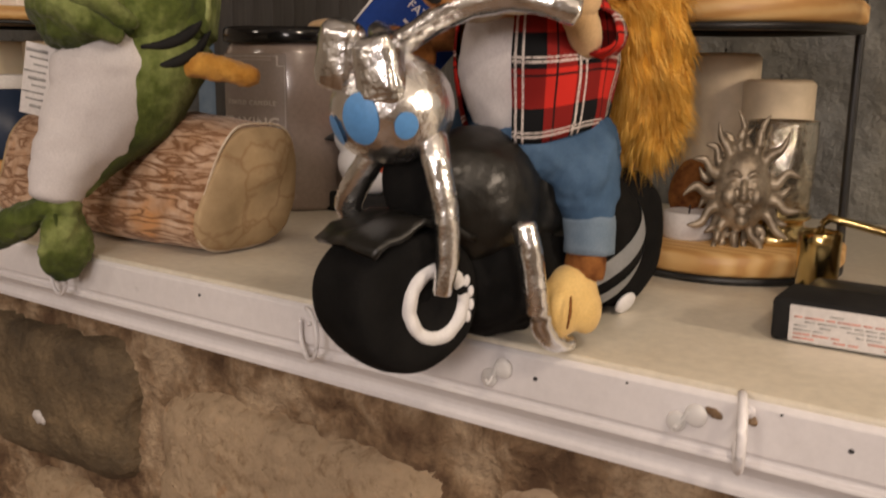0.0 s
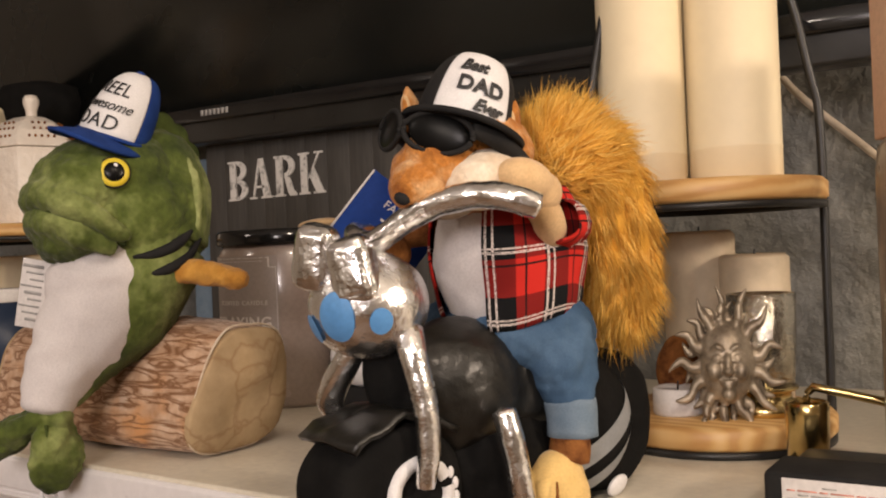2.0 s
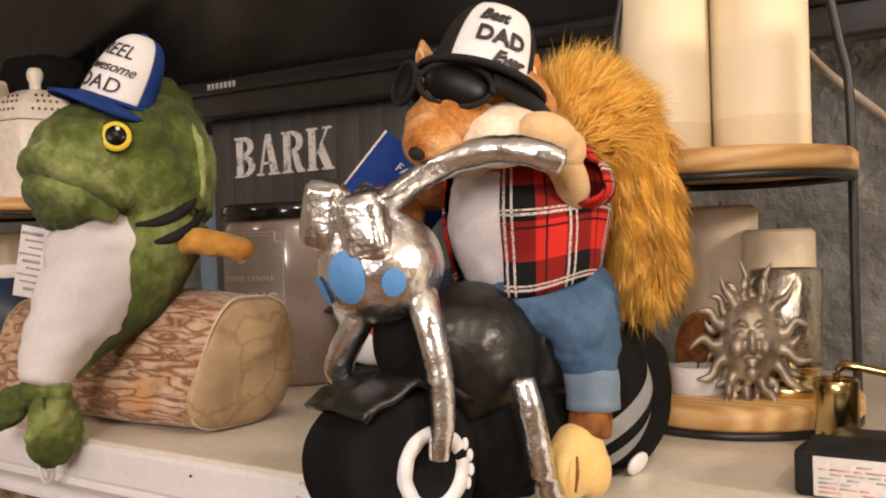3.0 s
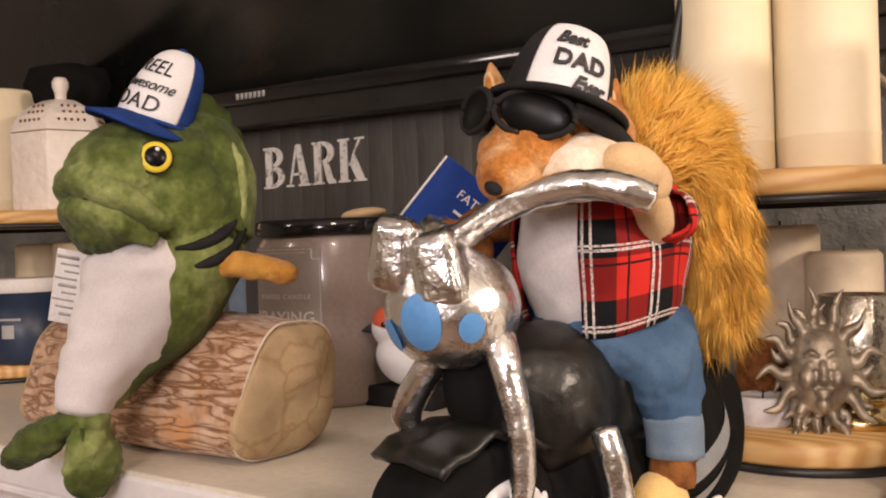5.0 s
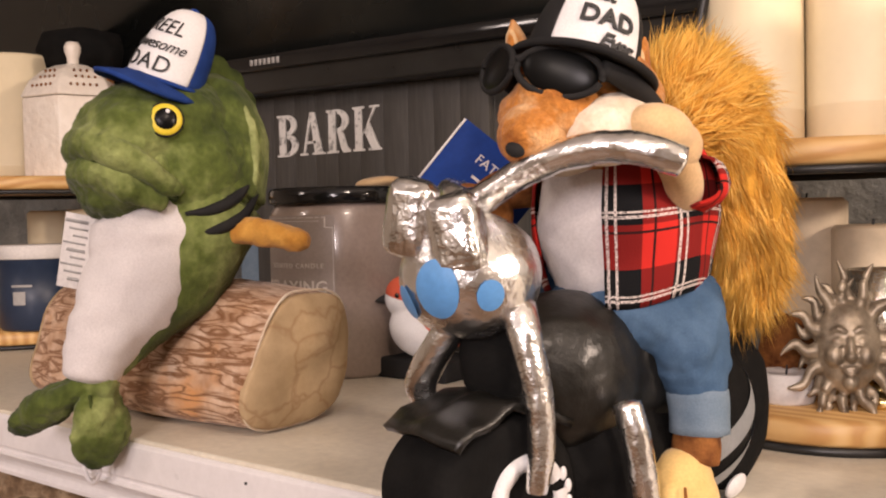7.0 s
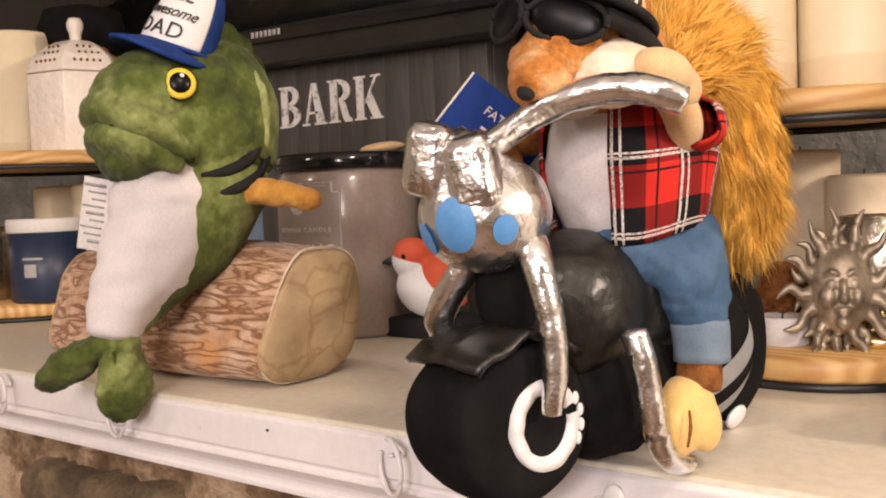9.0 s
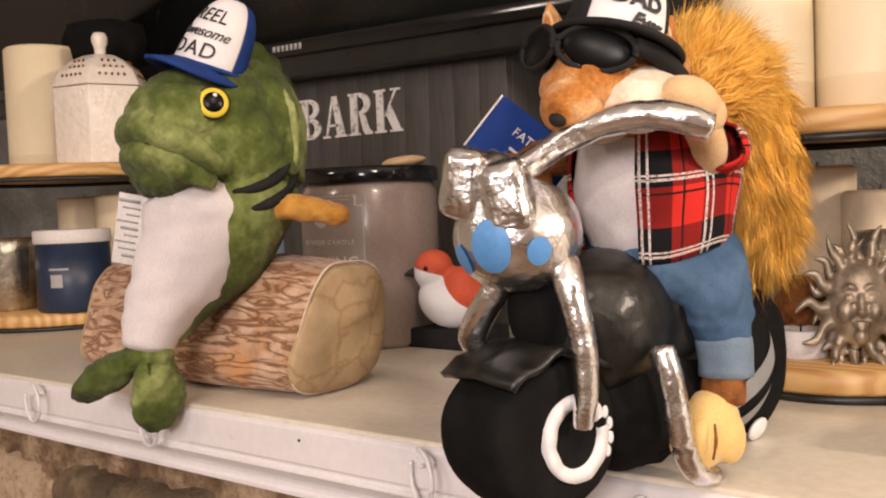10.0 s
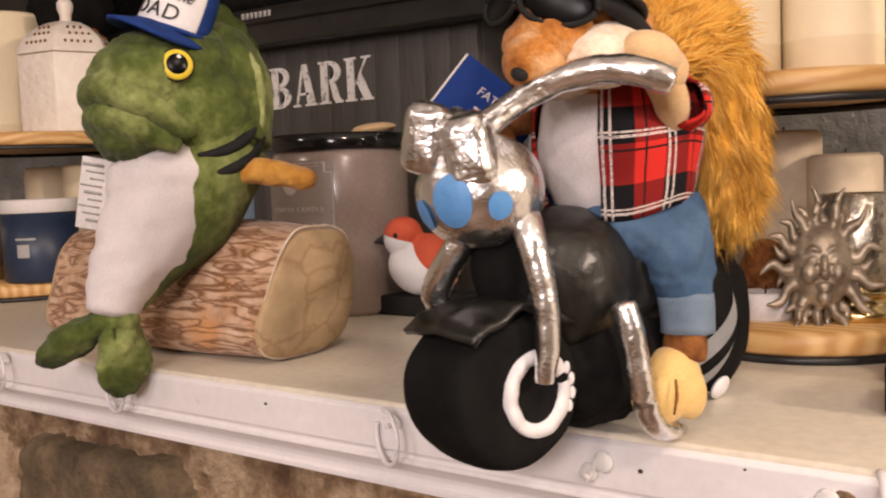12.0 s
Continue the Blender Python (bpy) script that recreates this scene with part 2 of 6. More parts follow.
def bark_material():
    """Printed plush bark: dark wavering cracks along the log on pinkish cream, with orange blushes."""
    m, t, p = nodes_of("printed_bark_plush")
    v = coords(t)
    mp = t.nodes.new("ShaderNodeMapping")
    mp.inputs["Scale"].default_value = (0.19, 1, 1)
    link(t, v, mp.inputs[0])
    n1 = noise_node(t, 95, 3.0, 0.5, mp.outputs[0], 0.9)
    n2, n3, n4 = noise_node(t, 16, 3, 0.5, v), noise_node(t, 480, 3, 0.6, v), noise_node(t, 55, 4, 0.6, v)
    base = ramp(t, n4.outputs[0], [(0.3, (0.42, 0.24, 0.13)), (0.55, (0.58, 0.39, 0.26)), (0.8, (0.70, 0.54, 0.41))])
    blush = mix(t, ramp(t, n2.outputs[0], [(0.58, (0, 0, 0)), (0.70, (0.75, 0.75, 0.75))]), base, (0.62, 0.27, 0.07))
    crack = ramp(t, n1.outputs[0], [(0.40, (0, 0, 0)), (0.46, (0.8, 0.8, 0.8)), (0.50, (1, 1, 1)), (0.525, (0.5, 0.5, 0.5)), (0.61, (0, 0, 0))])
    link(t, mix(t, crack, blush, (0.20, 0.085, 0.03)), p.inputs["Base Color"])
    p.inputs["Roughness"].default_value = 0.95
    p.inputs["Sheen Weight"].default_value = 0.15
    bump(t, p, n3.outputs[0], 0.4, 0.001)
    return m


BARK = bark_material()


def cut_wood_material():
    m, t, p = nodes_of("printed_log_end_plush")
    v = coords(t)
    vo = t.nodes.new("ShaderNodeTexVoronoi")
    vo.feature = "DISTANCE_TO_EDGE"
    vo.inputs["Scale"].default_value = 19
    n = noise_node(t, 24, 3, 0.6, v)
    link(t, mix(t, 0.04, v, n.outputs[1]), vo.inputs["Vector"])
    n2, n3 = noise_node(t, 420, 3, 0.6, v), noise_node(t, 30, 4, 0.6, v)
    base = ramp(t, n3.outputs[0], [(0.3, (0.36, 0.25, 0.13)), (0.7, (0.52, 0.38, 0.22))])
    line = ramp(t, vo.outputs[0], [(0.0, (0.5, 0.5, 0.5)), (0.05, (0, 0, 0))])
    link(t, mix(t, line, base, (0.25, 0.13, 0.055)), p.inputs["Base Color"])
    p.inputs["Roughness"].default_value = 0.95
    bump(t, p, n2.outputs[0], 0.4, 0.001)
    return m


LOGEND = cut_wood_material()


def plaid_material():
    """Red and black flannel with thin white and black lines, woven over the body's angle and height."""
    m, t, p = nodes_of("red_black_flannel")
    uv = t.nodes.new("ShaderNodeUVMap").outputs[0]
    sep = t.nodes.new("ShaderNodeSeparateXYZ")
    link(t, uv, sep.inputs[0])

    def band(sock, period, offset, lo, hi):
        a = t.nodes.new("ShaderNodeMath"); a.operation = "ADD"; a.inputs[1].default_value = offset
        link(t, sock, a.inputs[0])
        b = t.nodes.new("ShaderNodeMath"); b.operation = "WRAP"; b.inputs[1].default_value = period; b.inputs[2].default_value = 0
        link(t, a.outputs[0], b.inputs[0])
        c = t.nodes.new("ShaderNodeMath"); c.operation = "GREATER_THAN"; c.inputs[1].default_value = lo
        d = t.nodes.new("ShaderNodeMath"); d.operation = "LESS_THAN"; d.inputs[1].default_value = hi
        e = t.nodes.new("ShaderNodeMath"); e.operation = "MULTIPLY"
        link(t, b.outputs[0], c.inputs[0]); link(t, b.outputs[0], d.inputs[0])
        link(t, c.outputs[0], e.inputs[0]); link(t, d.outputs[0], e.inputs[1])
        return e.outputs[0]

    def add(a, b, op="ADD"):
        n = t.nodes.new("ShaderNodeMath"); n.operation = op; n.use_clamp = True
        link(t, a, n.inputs[0]); link(t, b, n.inputs[1])
        return n.outputs[0]

    P = 0.038
    u, v = sep.outputs[0], sep.outputs[1]
    n = noise_node(t, 900, 2, 0.6, uv)
    dark_u, dark_v = band(u, P, 0, 0.0, 0.020), band(v, P, 0, 0.0, 0.018)
    both = add(dark_u, dark_v, "MULTIPLY")
    anyd = add(dark_u, dark_v)
    c = mix(t, anyd, (0.55, 0.028, 0.02), (0.20, 0.014, 0.012))
    c = mix(t, both, c, (0.008, 0.008, 0.009))
    thin = add(band(u, P, 0, 0.0255, 0.0268), band(v, P, 0, 0.034, 0.0352))
    c = mix(t, thin, c, (0.03, 0.01, 0.01))
    white = add(add(band(u, P, 0, 0.0015, 0.0032), band(u, P, 0, 0.0062, 0.0076)), add(band(v, P, 0, 0.0028, 0.0042), band(v, P, 0, 0.0052, 0.0062)))
    dots = ramp(t, n.outputs[0], [(0.40, (0.2, 0.2, 0.2)), (0.55, (1, 1, 1))])
    wf = t.nodes.new("ShaderNodeMath"); wf.operation = "MULTIPLY"
    link(t, white, wf.inputs[0]); link(t, dots, wf.inputs[1])
    link(t, mix(t, wf.outputs[0], c, (0.70, 0.62, 0.58)), p.inputs["Base Color"])
    p.inputs["Roughness"].default_value = 0.95
    p.inputs["Specular IOR Level"].default_value = 0.15
    bump(t, p, n.outputs[0], 0.4, 0.0006)
    return m


PLAID = plaid_material()


def crate_material():
    m, t, p = nodes_of("charcoal_stained_boards")
    v = coords(t)
    mp = t.nodes.new("ShaderNodeMapping")
    mp.inputs["Scale"].default_value = (40, 40, 2.5)
    link(t, v, mp.inputs[0])
    n1, n2 = noise_node(t, 5, 5, 0.7, mp.outputs[0]), noise_node(t, 8, 4, 0.6, v)
    c = ramp(t, n1.outputs[0], [(0.3, (0.042, 0.038, 0.034)), (0.7, (0.080, 0.074, 0.067))])
    link(t, mix(t, 0.5, c, ramp(t, n2.outputs[0], [(0.3, (0.6, 0.6, 0.6)), (0.7, (1, 1, 1))]), "MULTIPLY"), p.inputs["Base Color"])
    p.inputs["Roughness"].default_value = 0.65
    bump(t, p, n1.outputs[0], 0.3, 0.0012)
    return m


CRATE = crate_material()


def worn_paint():
    m, t, p = nodes_of("worn_white_stencil")
    n = noise_node(t, 70, 5, 0.75, coords(t))
    link(t, ramp(t, n.outputs[0], [(0.34, (0.14, 0.135, 0.13)), (0.48, (0.70, 0.68, 0.65))]), p.inputs["Base Color"])
    p.inputs["Roughness"].default_value = 0.7
    return m


STENCIL = worn_paint()


def glass(name, colour, rough):
    m, t, p = nodes_of(name)
    p.inputs["Base Color"].default_value = (*colour, 1)
    p.inputs["Transmission Weight"].default_value = 1.0
    n = noise_node(t, 60, 3, 0.6, coords(t))
    rr = t.nodes.new("ShaderNodeMapRange")
    rr.inputs[3].default_value, rr.inputs[4].default_value = rough, rough + 0.06
    link(t, n.outputs[0], rr.inputs[0])
    link(t, rr.outputs[0], p.inputs["Roughness"])
    p.inputs["IOR"].default_value = 1.3
    bump(t, p, n.outputs[0], 0.2, 0.001)
    return m


CLEAR = glass("clear_plastic", (0.98, 0.97, 0.96), 0.25)
CLEAR.node_tree.nodes["Principled BSDF"].inputs["Transmission Weight"].default_value = 0.5
SMOKE = glass("ribbed_glass", (0.80, 0.78, 0.72), 0.05)
MERCURY = surface("mercury_glass", (0.36, 0.33, 0.27), (0.72, 0.68, 0.58), 0.14, 70, 160, metal=0.9, relief=0.5, depth=0.003)


def fur_material():
    m, t, p = nodes_of("golden_fur")
    r = t.nodes.new("ShaderNodeNewGeometry").outputs["Random Per Island"]
    n = noise_node(t, 30, 3, 0.6, coords(t))
    c = ramp(t, r, [(0.0, (0.72, 0.35, 0.045)), (0.5, (0.88, 0.50, 0.09)), (1.0, (0.96, 0.66, 0.19))])
    link(t, mix(t, 0.6, c, ramp(t, n.outputs[0], [(0.3, (0.8, 0.72, 0.62)), (0.7, (1, 1, 1))]), "MULTIPLY"), p.inputs["Base Color"])
    p.inputs["Roughness"].default_value = 0.6
    p.inputs["Specular IOR Level"].default_value = 0.25
    return m


FUR = fur_material()


# ---- mesh helpers ----
def part(name, bm, material, parent=None, label="", smooth=True):
    me = bpy.data.meshes.new(name)
    bmesh.ops.recalc_face_normals(bm, faces=bm.faces)
    bm.to_mesh(me)
    bm.free()
    for poly in me.polygons:
        poly.use_smooth = smooth
    me.materials.append(material)
    ob = new(name, me)
    if parent is not None:
        ob.parent = parent
    if label:
        ob["label"] = label
    return ob


def thing(name, m, label, category, group="", kind=""):
    ob = new(name)
    ob.empty_display_size = 0.02
    ob.matrix_world = m
    return tagged(ob, label, category, group, kind)


def soften(ob, voxel, rounds=6, factor=0.5, wrinkle=0.0, crease=0.02):
    r = ob.modifiers.new("merge", "REMESH")
    r.mode, r.voxel_size, r.use_smooth_shade = "VOXEL", voxel, True
    s = ob.modifiers.new("smooth", "SMOOTH")
    s.iterations, s.factor = rounds, factor
    if wrinkle:
        for size, f in ((crease, 1.0), (crease * 0.35, 0.4)):
            tx = bpy.data.textures.new("folds", "CLOUDS")
            tx.noise_scale, tx.noise_depth = size, 2
            d = ob.modifiers.new("folds", "DISPLACE")
            d.texture, d.strength, d.mid_level, d.texture_coords = tx, wrinkle * f, 0.5, "LOCAL"
    return ob


def ball(bm, c, r, rot=(0, 0, 0), seg=24, lump=0.0, freq=30.0):
    """An ellipsoid with radii r, turned by rot degrees, with noise lumps."""
    m = Matrix.Translation(c) @ Euler([radians(a) for a in rot]).to_matrix().to_4x4() @ Matrix.Diagonal((*r, 1))
    out = bmesh.ops.create_uvsphere(bm, u_segments=seg, v_segments=seg // 2 + 2, radius=1.0, matrix=m)["verts"]
    if lump:
        cv = Vector(c)
        for v in out:
            v.co += (v.co - cv).normalized() * lump * noise.noise(v.co * freq)
    return out


def curve_points(pts, steps):
    """A Catmull-Rom line through pts (tuples of any length)."""
    p = [np.array(q, float) for q in pts]
    p = [2 * p[0] - p[1]] + p + [2 * p[-1] - p[-2]]
    out = []
    for i in range(1, len(p) - 2):
        for k in range(steps):
            s = k / steps
            out.append(0.5 * (2 * p[i] + (p[i + 1] - p[i - 1]) * s + (2 * p[i - 1] - 5 * p[i] + 4 * p[i + 1] - p[i + 2]) * s * s
                              + (3 * p[i] - p[i - 1] - 3 * p[i + 1] + p[i + 2]) * s ** 3))
    out.append(p[-2])
    return out


def tube(bm, pts, steps=6, n=14, flat=1.0, lump=0.0, freq=60.0, caps=True, up=(0, 0, 1)):
    """A tube through (x, y, z, radius), flattened along its second axis."""
    line = curve_points(pts, steps)
    rings = []
    for i, q in enumerate(line):
        a, b = line[max(i - 1, 0)][:3], line[min(i + 1, len(line) - 1)][:3]
        d = Vector(b - a).normalized()
        ref = Vector(up) if abs(d.dot(Vector(up))) < 0.95 else Vector((1, 0, 0))
        e1 = d.cross(ref).normalized()
        e2 = e1.cross(d)
        ring = []
        for k in range(n):
            w = 2 * math.pi * k / n
            co = Vector(q[:3]) + (e1 * math.cos(w) + e2 * math.sin(w) * flat) * q[3]
            if lump:
                co += (co - Vector(q[:3])) / max(q[3], 1e-5) * lump * noise.noise(co * freq)
            ring.append(bm.verts.new(co))
        rings.append(ring)
    for r0, r1 in zip(rings, rings[1:]):
        for k in range(n):
            bm.faces.new((r0[k], r0[(k + 1) % n], r1[(k + 1) % n], r1[k]))
    if caps:
        for ring, sgn in ((rings[0], -1), (rings[-1], 1)):
            c = sum((v.co for v in ring), Vector()) / n
            d = (Vector(line[-1][:3] - line[-2][:3]) if sgn > 0 else Vector(line[0][:3] - line[1][:3])).normalized()
            tip = bm.verts.new(c + d * (line[-1][3] if sgn > 0 else line[0][3]) * 0.35)
            for k in range(n):
                bm.faces.new((ring[k], ring[(k + 1) % n], tip))
    return rings


def box(bm, c, size, bevel=0.002, rot=(0, 0, 0), seg=2):
    m = Matrix.Translation(c) @ Euler([radians(a) for a in rot]).to_matrix().to_4x4() @ Matrix.Diagonal((*size, 1))
    vs = bmesh.ops.create_cube(bm, size=1.0, matrix=m)["verts"]
    if bevel:
        es = list({e for v in vs for e in v.link_edges})
        bmesh.ops.bevel(bm, geom=es, offset=bevel, segments=seg, affect="EDGES", profile=0.5)


def revolve(bm, profile, c=(0, 0, 0), n=40):
    """A turned body from (radius, height) pairs about the upright line through c."""
    rings = []
    for r, z in profile:
        rings.append([bm.verts.new((c[0] + max(r, 1e-5) * math.cos(2 * math.pi * k / n), c[1] + max(r, 1e-5) * math.sin(2 * math.pi * k / n), c[2] + z)) for k in range(n)])
    for r0, r1 in zip(rings, rings[1:]):
        for k in range(n):
            bm.faces.new((r0[k], r0[(k + 1) % n], r1[(k + 1) % n], r1[k]))
    bmesh.ops.remove_doubles(bm, verts=bm.verts, dist=1e-5)


def extrude_x(bm, profile, x0, x1, cuts=1):
    rows = []
    for i in range(cuts + 1):
        x = x0 + (x1 - x0) * i / cuts
        rows.append([bm.verts.new((x, y, z)) for y, z in profile])
    k = len(profile)
    for a, b in zip(rows, rows[1:]):
        for i in range(k):
            bm.faces.new((a[i], a[(i + 1) % k], b[(i + 1) % k], b[i]))
    bm.faces.new(rows[0])
    bm.faces.new(rows[-1])


def word_mesh(text, size, depth=0.0002, shear=0.0, spacing=1.0, fat=0.0):
    """The built-in font's letters as a mesh round the origin, in the xy plane."""
    c = bpy.data.curves.new("letters", "FONT")
    c.body, c.size, c.extrude, c.shear, c.space_character, c.offset = text, size, depth, shear, spacing, fat
    c.align_x, c.align_y = "CENTER", "CENTER"
    c.resolution_u = 3
    ob = bpy.data.objects.new("letters", c)
    scene.collection.objects.link(ob)
    bpy.context.view_layer.update()
    me = bpy.data.meshes.new_from_object(ob.evaluated_get(bpy.context.evaluated_depsgraph_get()))
    bpy.data.objects.remove(ob)
    bpy.data.curves.remove(c)
    return me


def words(name, text, size, material, parent, place, shear=0.0, spacing=1.0, fat=0.0, stretch=1.0, label=""):
    """Letters laid by place(u, v, w) -> point, where u runs along the line, v up and w out of the surface."""
    me = word_mesh(text, size, 0.0003, shear, spacing, fat)
    bm = bmesh.new()
    bm.from_mesh(me)
    bpy.data.meshes.remove(me)
    bmesh.ops.triangulate(bm, faces=bm.faces)
    if callable(place):
        bmesh.ops.subdivide_edges(bm, edges=[e for e in bm.edges if e.calc_length() > size * 0.3], cuts=1)
    for v in bm.verts:
        v.co = Vector(place(v.co.x, v.co.y * stretch, v.co.z))
    return part(name, bm, material, parent, label, smooth=False)


def patch(name, place, u0, u1, v0, v1, material, parent, nu=8, nv=2, label="", lift=0.0003):
    """A thin printed strip laid on a surface by place."""
    bm = bmesh.new()
    grid = [[bm.verts.new(place(u0 + (u1 - u0) * i / nu, v0 + (v1 - v0) * j / nv, lift)) for i in range(nu + 1)] for j in range(nv + 1)]
    for j in range(nv):
        for i in range(nu):
            bm.faces.new((grid[j][i], grid[j][i + 1], grid[j + 1][i + 1], grid[j + 1][i]))
    return part(name, bm, material, parent, label)

TOP = 1.303      # the mantel's upper face


# ---- the room ----
def slab(name, c, size, material, label, category):
    bm = bmesh.new()
    box(bm, c, size, 0)
    return tagged(part(name, bm, material, smooth=False), label, category, kind="structure")


slab("floor", (0, -1.6, -0.05), (5.2, 5.2, 0.1), FLOORWOOD, "brown wooden board floor of the living room", "floor")
slab("ceiling", (0, -1.6, 2.55), (5.2, 5.2, 0.1), CEILPAINT, "white painted living room ceiling", "ceiling")
slab("wall_south", (0, -4.25, 1.25), (5.2, 0.1, 2.5), PLAINWALL, "plain beige plaster wall opposite the fireplace", "wall")
slab("wall_west", (-2.65, -1.6, 1.25), (0.1, 5.2, 2.5), PLAINWALL, "plain beige plaster side wall", "wall")
slab("wall_east", (2.65, -1.6, 1.25), (0.1, 5.2, 2.5), PLAINWALL, "plain beige plaster side wall", "wall")


def rough_wall(name, x0, x1, z0, z1, y, nx, nz, amp, freq, material, label, category, thick=0.2):
    """A wall whose room face is an uneven sheet, with a plain back."""
    bm = bmesh.new()
    g = [[None] * (nx + 1) for _ in range(nz + 1)]
    for j in range(nz + 1):
        for i in range(nx + 1):
            x, z = x0 + (x1 - x0) * i / nx, z0 + (z1 - z0) * j / nz
            p = Vector((x * freq, y, z * freq))
            h = noise.noise(p) + 0.5 * noise.noise(p * 2.3) - 0.6 * abs(noise.noise(p * 4.1)) + 0.25 * noise.noise(p * 9.0)
            g[j][i] = bm.verts.new((x, y + amp * h, z))
    for j in range(nz):
        for i in range(nx):
            bm.faces.new((g[j][i], g[j][i + 1], g[j + 1][i + 1], g[j + 1][i]))
    edge = [g[0][i] for i in range(nx + 1)] + [g[j][nx] for j in range(1, nz + 1)] + [g[nz][i] for i in range(nx - 1, -1, -1)] + [g[j][0] for j in range(nz - 1, 0, -1)]
    back = [bm.verts.new((v.co.x, y + thick, v.co.z)) for v in edge]
    k = len(edge)
    for i in range(k):
        bm.faces.new((edge[i], edge[(i + 1) % k], back[(i + 1) % k], back[i]))
    bm.faces.new(back)
    return tagged(part(name, bm, material), label, category, kind="structure")


rough_wall("wall_north", -2.6, 2.6, 1.2, 2.5, 0.62, 260, 90, 0.012, 11, GREYSTONE, "grey painted rough stone wall behind the mantel", "wall")
chimney = rough_wall("wall_chimney", -2.6, 2.6, 0.0, 1.246, 0.034, 760, 190, 0.010, 20, MORTAR, "brown rubble stone chimney breast with wide smeared mortar", "stone wall", 0.5)


# ---- the mantel ----
mantel = thing("mantel_shelf", pose(0, 0, TOP), "white painted wooden mantel shelf with moulded front edge", "shelf", kind="structure")
bm = bmesh.new()
box(bm, (0, 0.3105, -0.02), (3.6, 0.619, 0.04), 0.0025, seg=3)
part("top_board", bm, SHELFTOP, mantel, "white painted top board, coloured cream for warm lamplight")
bm = bmesh.new()
extrude_x(bm, [(0.012, -0.002), (0.0, -0.0035), (-0.0025, -0.006), (-0.003, -0.031), (-0.001, -0.033), (-0.001, -0.0355), (-0.0035, -0.0365), (-0.004, -0.039), (-0.002, -0.0405),
               (0.002, -0.044), (0.0055, -0.0475), (0.0065, -0.051), (0.0055, -0.0545), (0.0035, -0.056), (0.0035, -0.060), (0.02, -0.060)], -1.8, 1.8, 1)
fascia = part("fascia_moulding", bm, PAINT, mantel, "white moulded front trim", smooth=False)
b = fascia.modifiers.new("edge", "BEVEL")
b.width, b.segments, b.limit_method, b.angle_limit = 0.0008, 2, "ANGLE", radians(20)


def nail_hole(x, z, r):
    bm = bmesh.new()
    ball(bm, (x, -0.003, z), (r, 0.0009, r * 0.8), seg=12)
    part("nail_hole", bm, BLACKPRINT, mantel, "small dark nail hole")


for x, z, r in ((-0.298, -0.0135, 0.0014), (0.0, -0.018, 0.0016), (0.176, -0.0175, 0.0015), (0.058, -0.008, 0.0008), (0.142, -0.007, 0.0008)):
    nail_hole(x, z, r)
for x, z, rx in ((0.1075, -0.014, 0.0052), (0.1275, -0.0135, 0.0034)):
    bm = bmesh.new()
    ball(bm, (x, -0.003, z), (rx, 0.0012, 0.0026), (0, 15, 0), seg=14, lump=0.0008, freq=400)
    part("chipped_hole", bm, MORTAR, mantel, "chipped screw hole showing brown wood")


def cup_hook(x, z, yaw, size, swing, material=PAINT, thick=0.0017):
    """A white coated screw hook: a stem out of the board that runs into an open loop."""
    h = thing("cup_hook", pose(x, -0.003, z, 0, 0, yaw), "white plastic-coated cup hook screwed into mantel edge", "hook", "hooks along the mantel")
    bm = bmesh.new()
    tube(bm, [(0, 0.004, 0, 0.0016), (0, -0.006, 0, 0.0016), (0, -0.012, 0.0, 0.0016)], 4, 10)
    ball(bm, (0, -0.001, 0), (0.004, 0.0012, 0.004), seg=14)
    part("screw_stem", bm, material, h)
    bm = bmesh.new()
    pts = []
    for k in range(15):
        a = radians(100 - k * 21.5)
        u, v = size * math.cos(a), size * math.sin(a) - size * 0.40
        pts.append((u * math.cos(radians(swing)), -0.012 - u * math.sin(radians(swing)), v, thick))
    tube(bm, pts, 3, 10)
    part("loop", bm, material, h)
    return h


cup_hook(-0.655, 1.2915, 0, 0.0185, 10)
cup_hook(-0.468, 1.2905, 0, 0.0175, 12)
cup_hook(-0.172, 1.291, 0, 0.018, 28)
cup_hook(0.1255, 1.2945, 0, 0.0190, 70, thick=0.0026)


def clear_hook(x, z, tilt):
    h = thing("adhesive_hook", pose(x, -0.0035, z, 0, tilt, 0), "clear plastic stick-on mini hook on mantel edge", "hook", "clear hooks on the mantel")
    bm = bmesh.new()
    ball(bm, (0.004, -0.002, 0.005), (0.0062, 0.0026, 0.0065), seg=16)
    ball(bm, (-0.004, -0.002, -0.004), (0.0055, 0.0024, 0.006), seg=16)
    part("backing", bm, CLEAR, h)
    bm = bmesh.new()
    tube(bm, [(0.0, -0.003, 0.006, 0.0014), (-0.001, -0.004, -0.002, 0.0014), (-0.002, -0.008, -0.006, 0.0013), (-0.001, -0.011, -0.002, 0.0012)], 4, 8)
    part("hook", bm, CLEAR, h)


clear_hook(-0.026, 1.2835, 10)
clear_hook(0.0935, 1.283, 20)

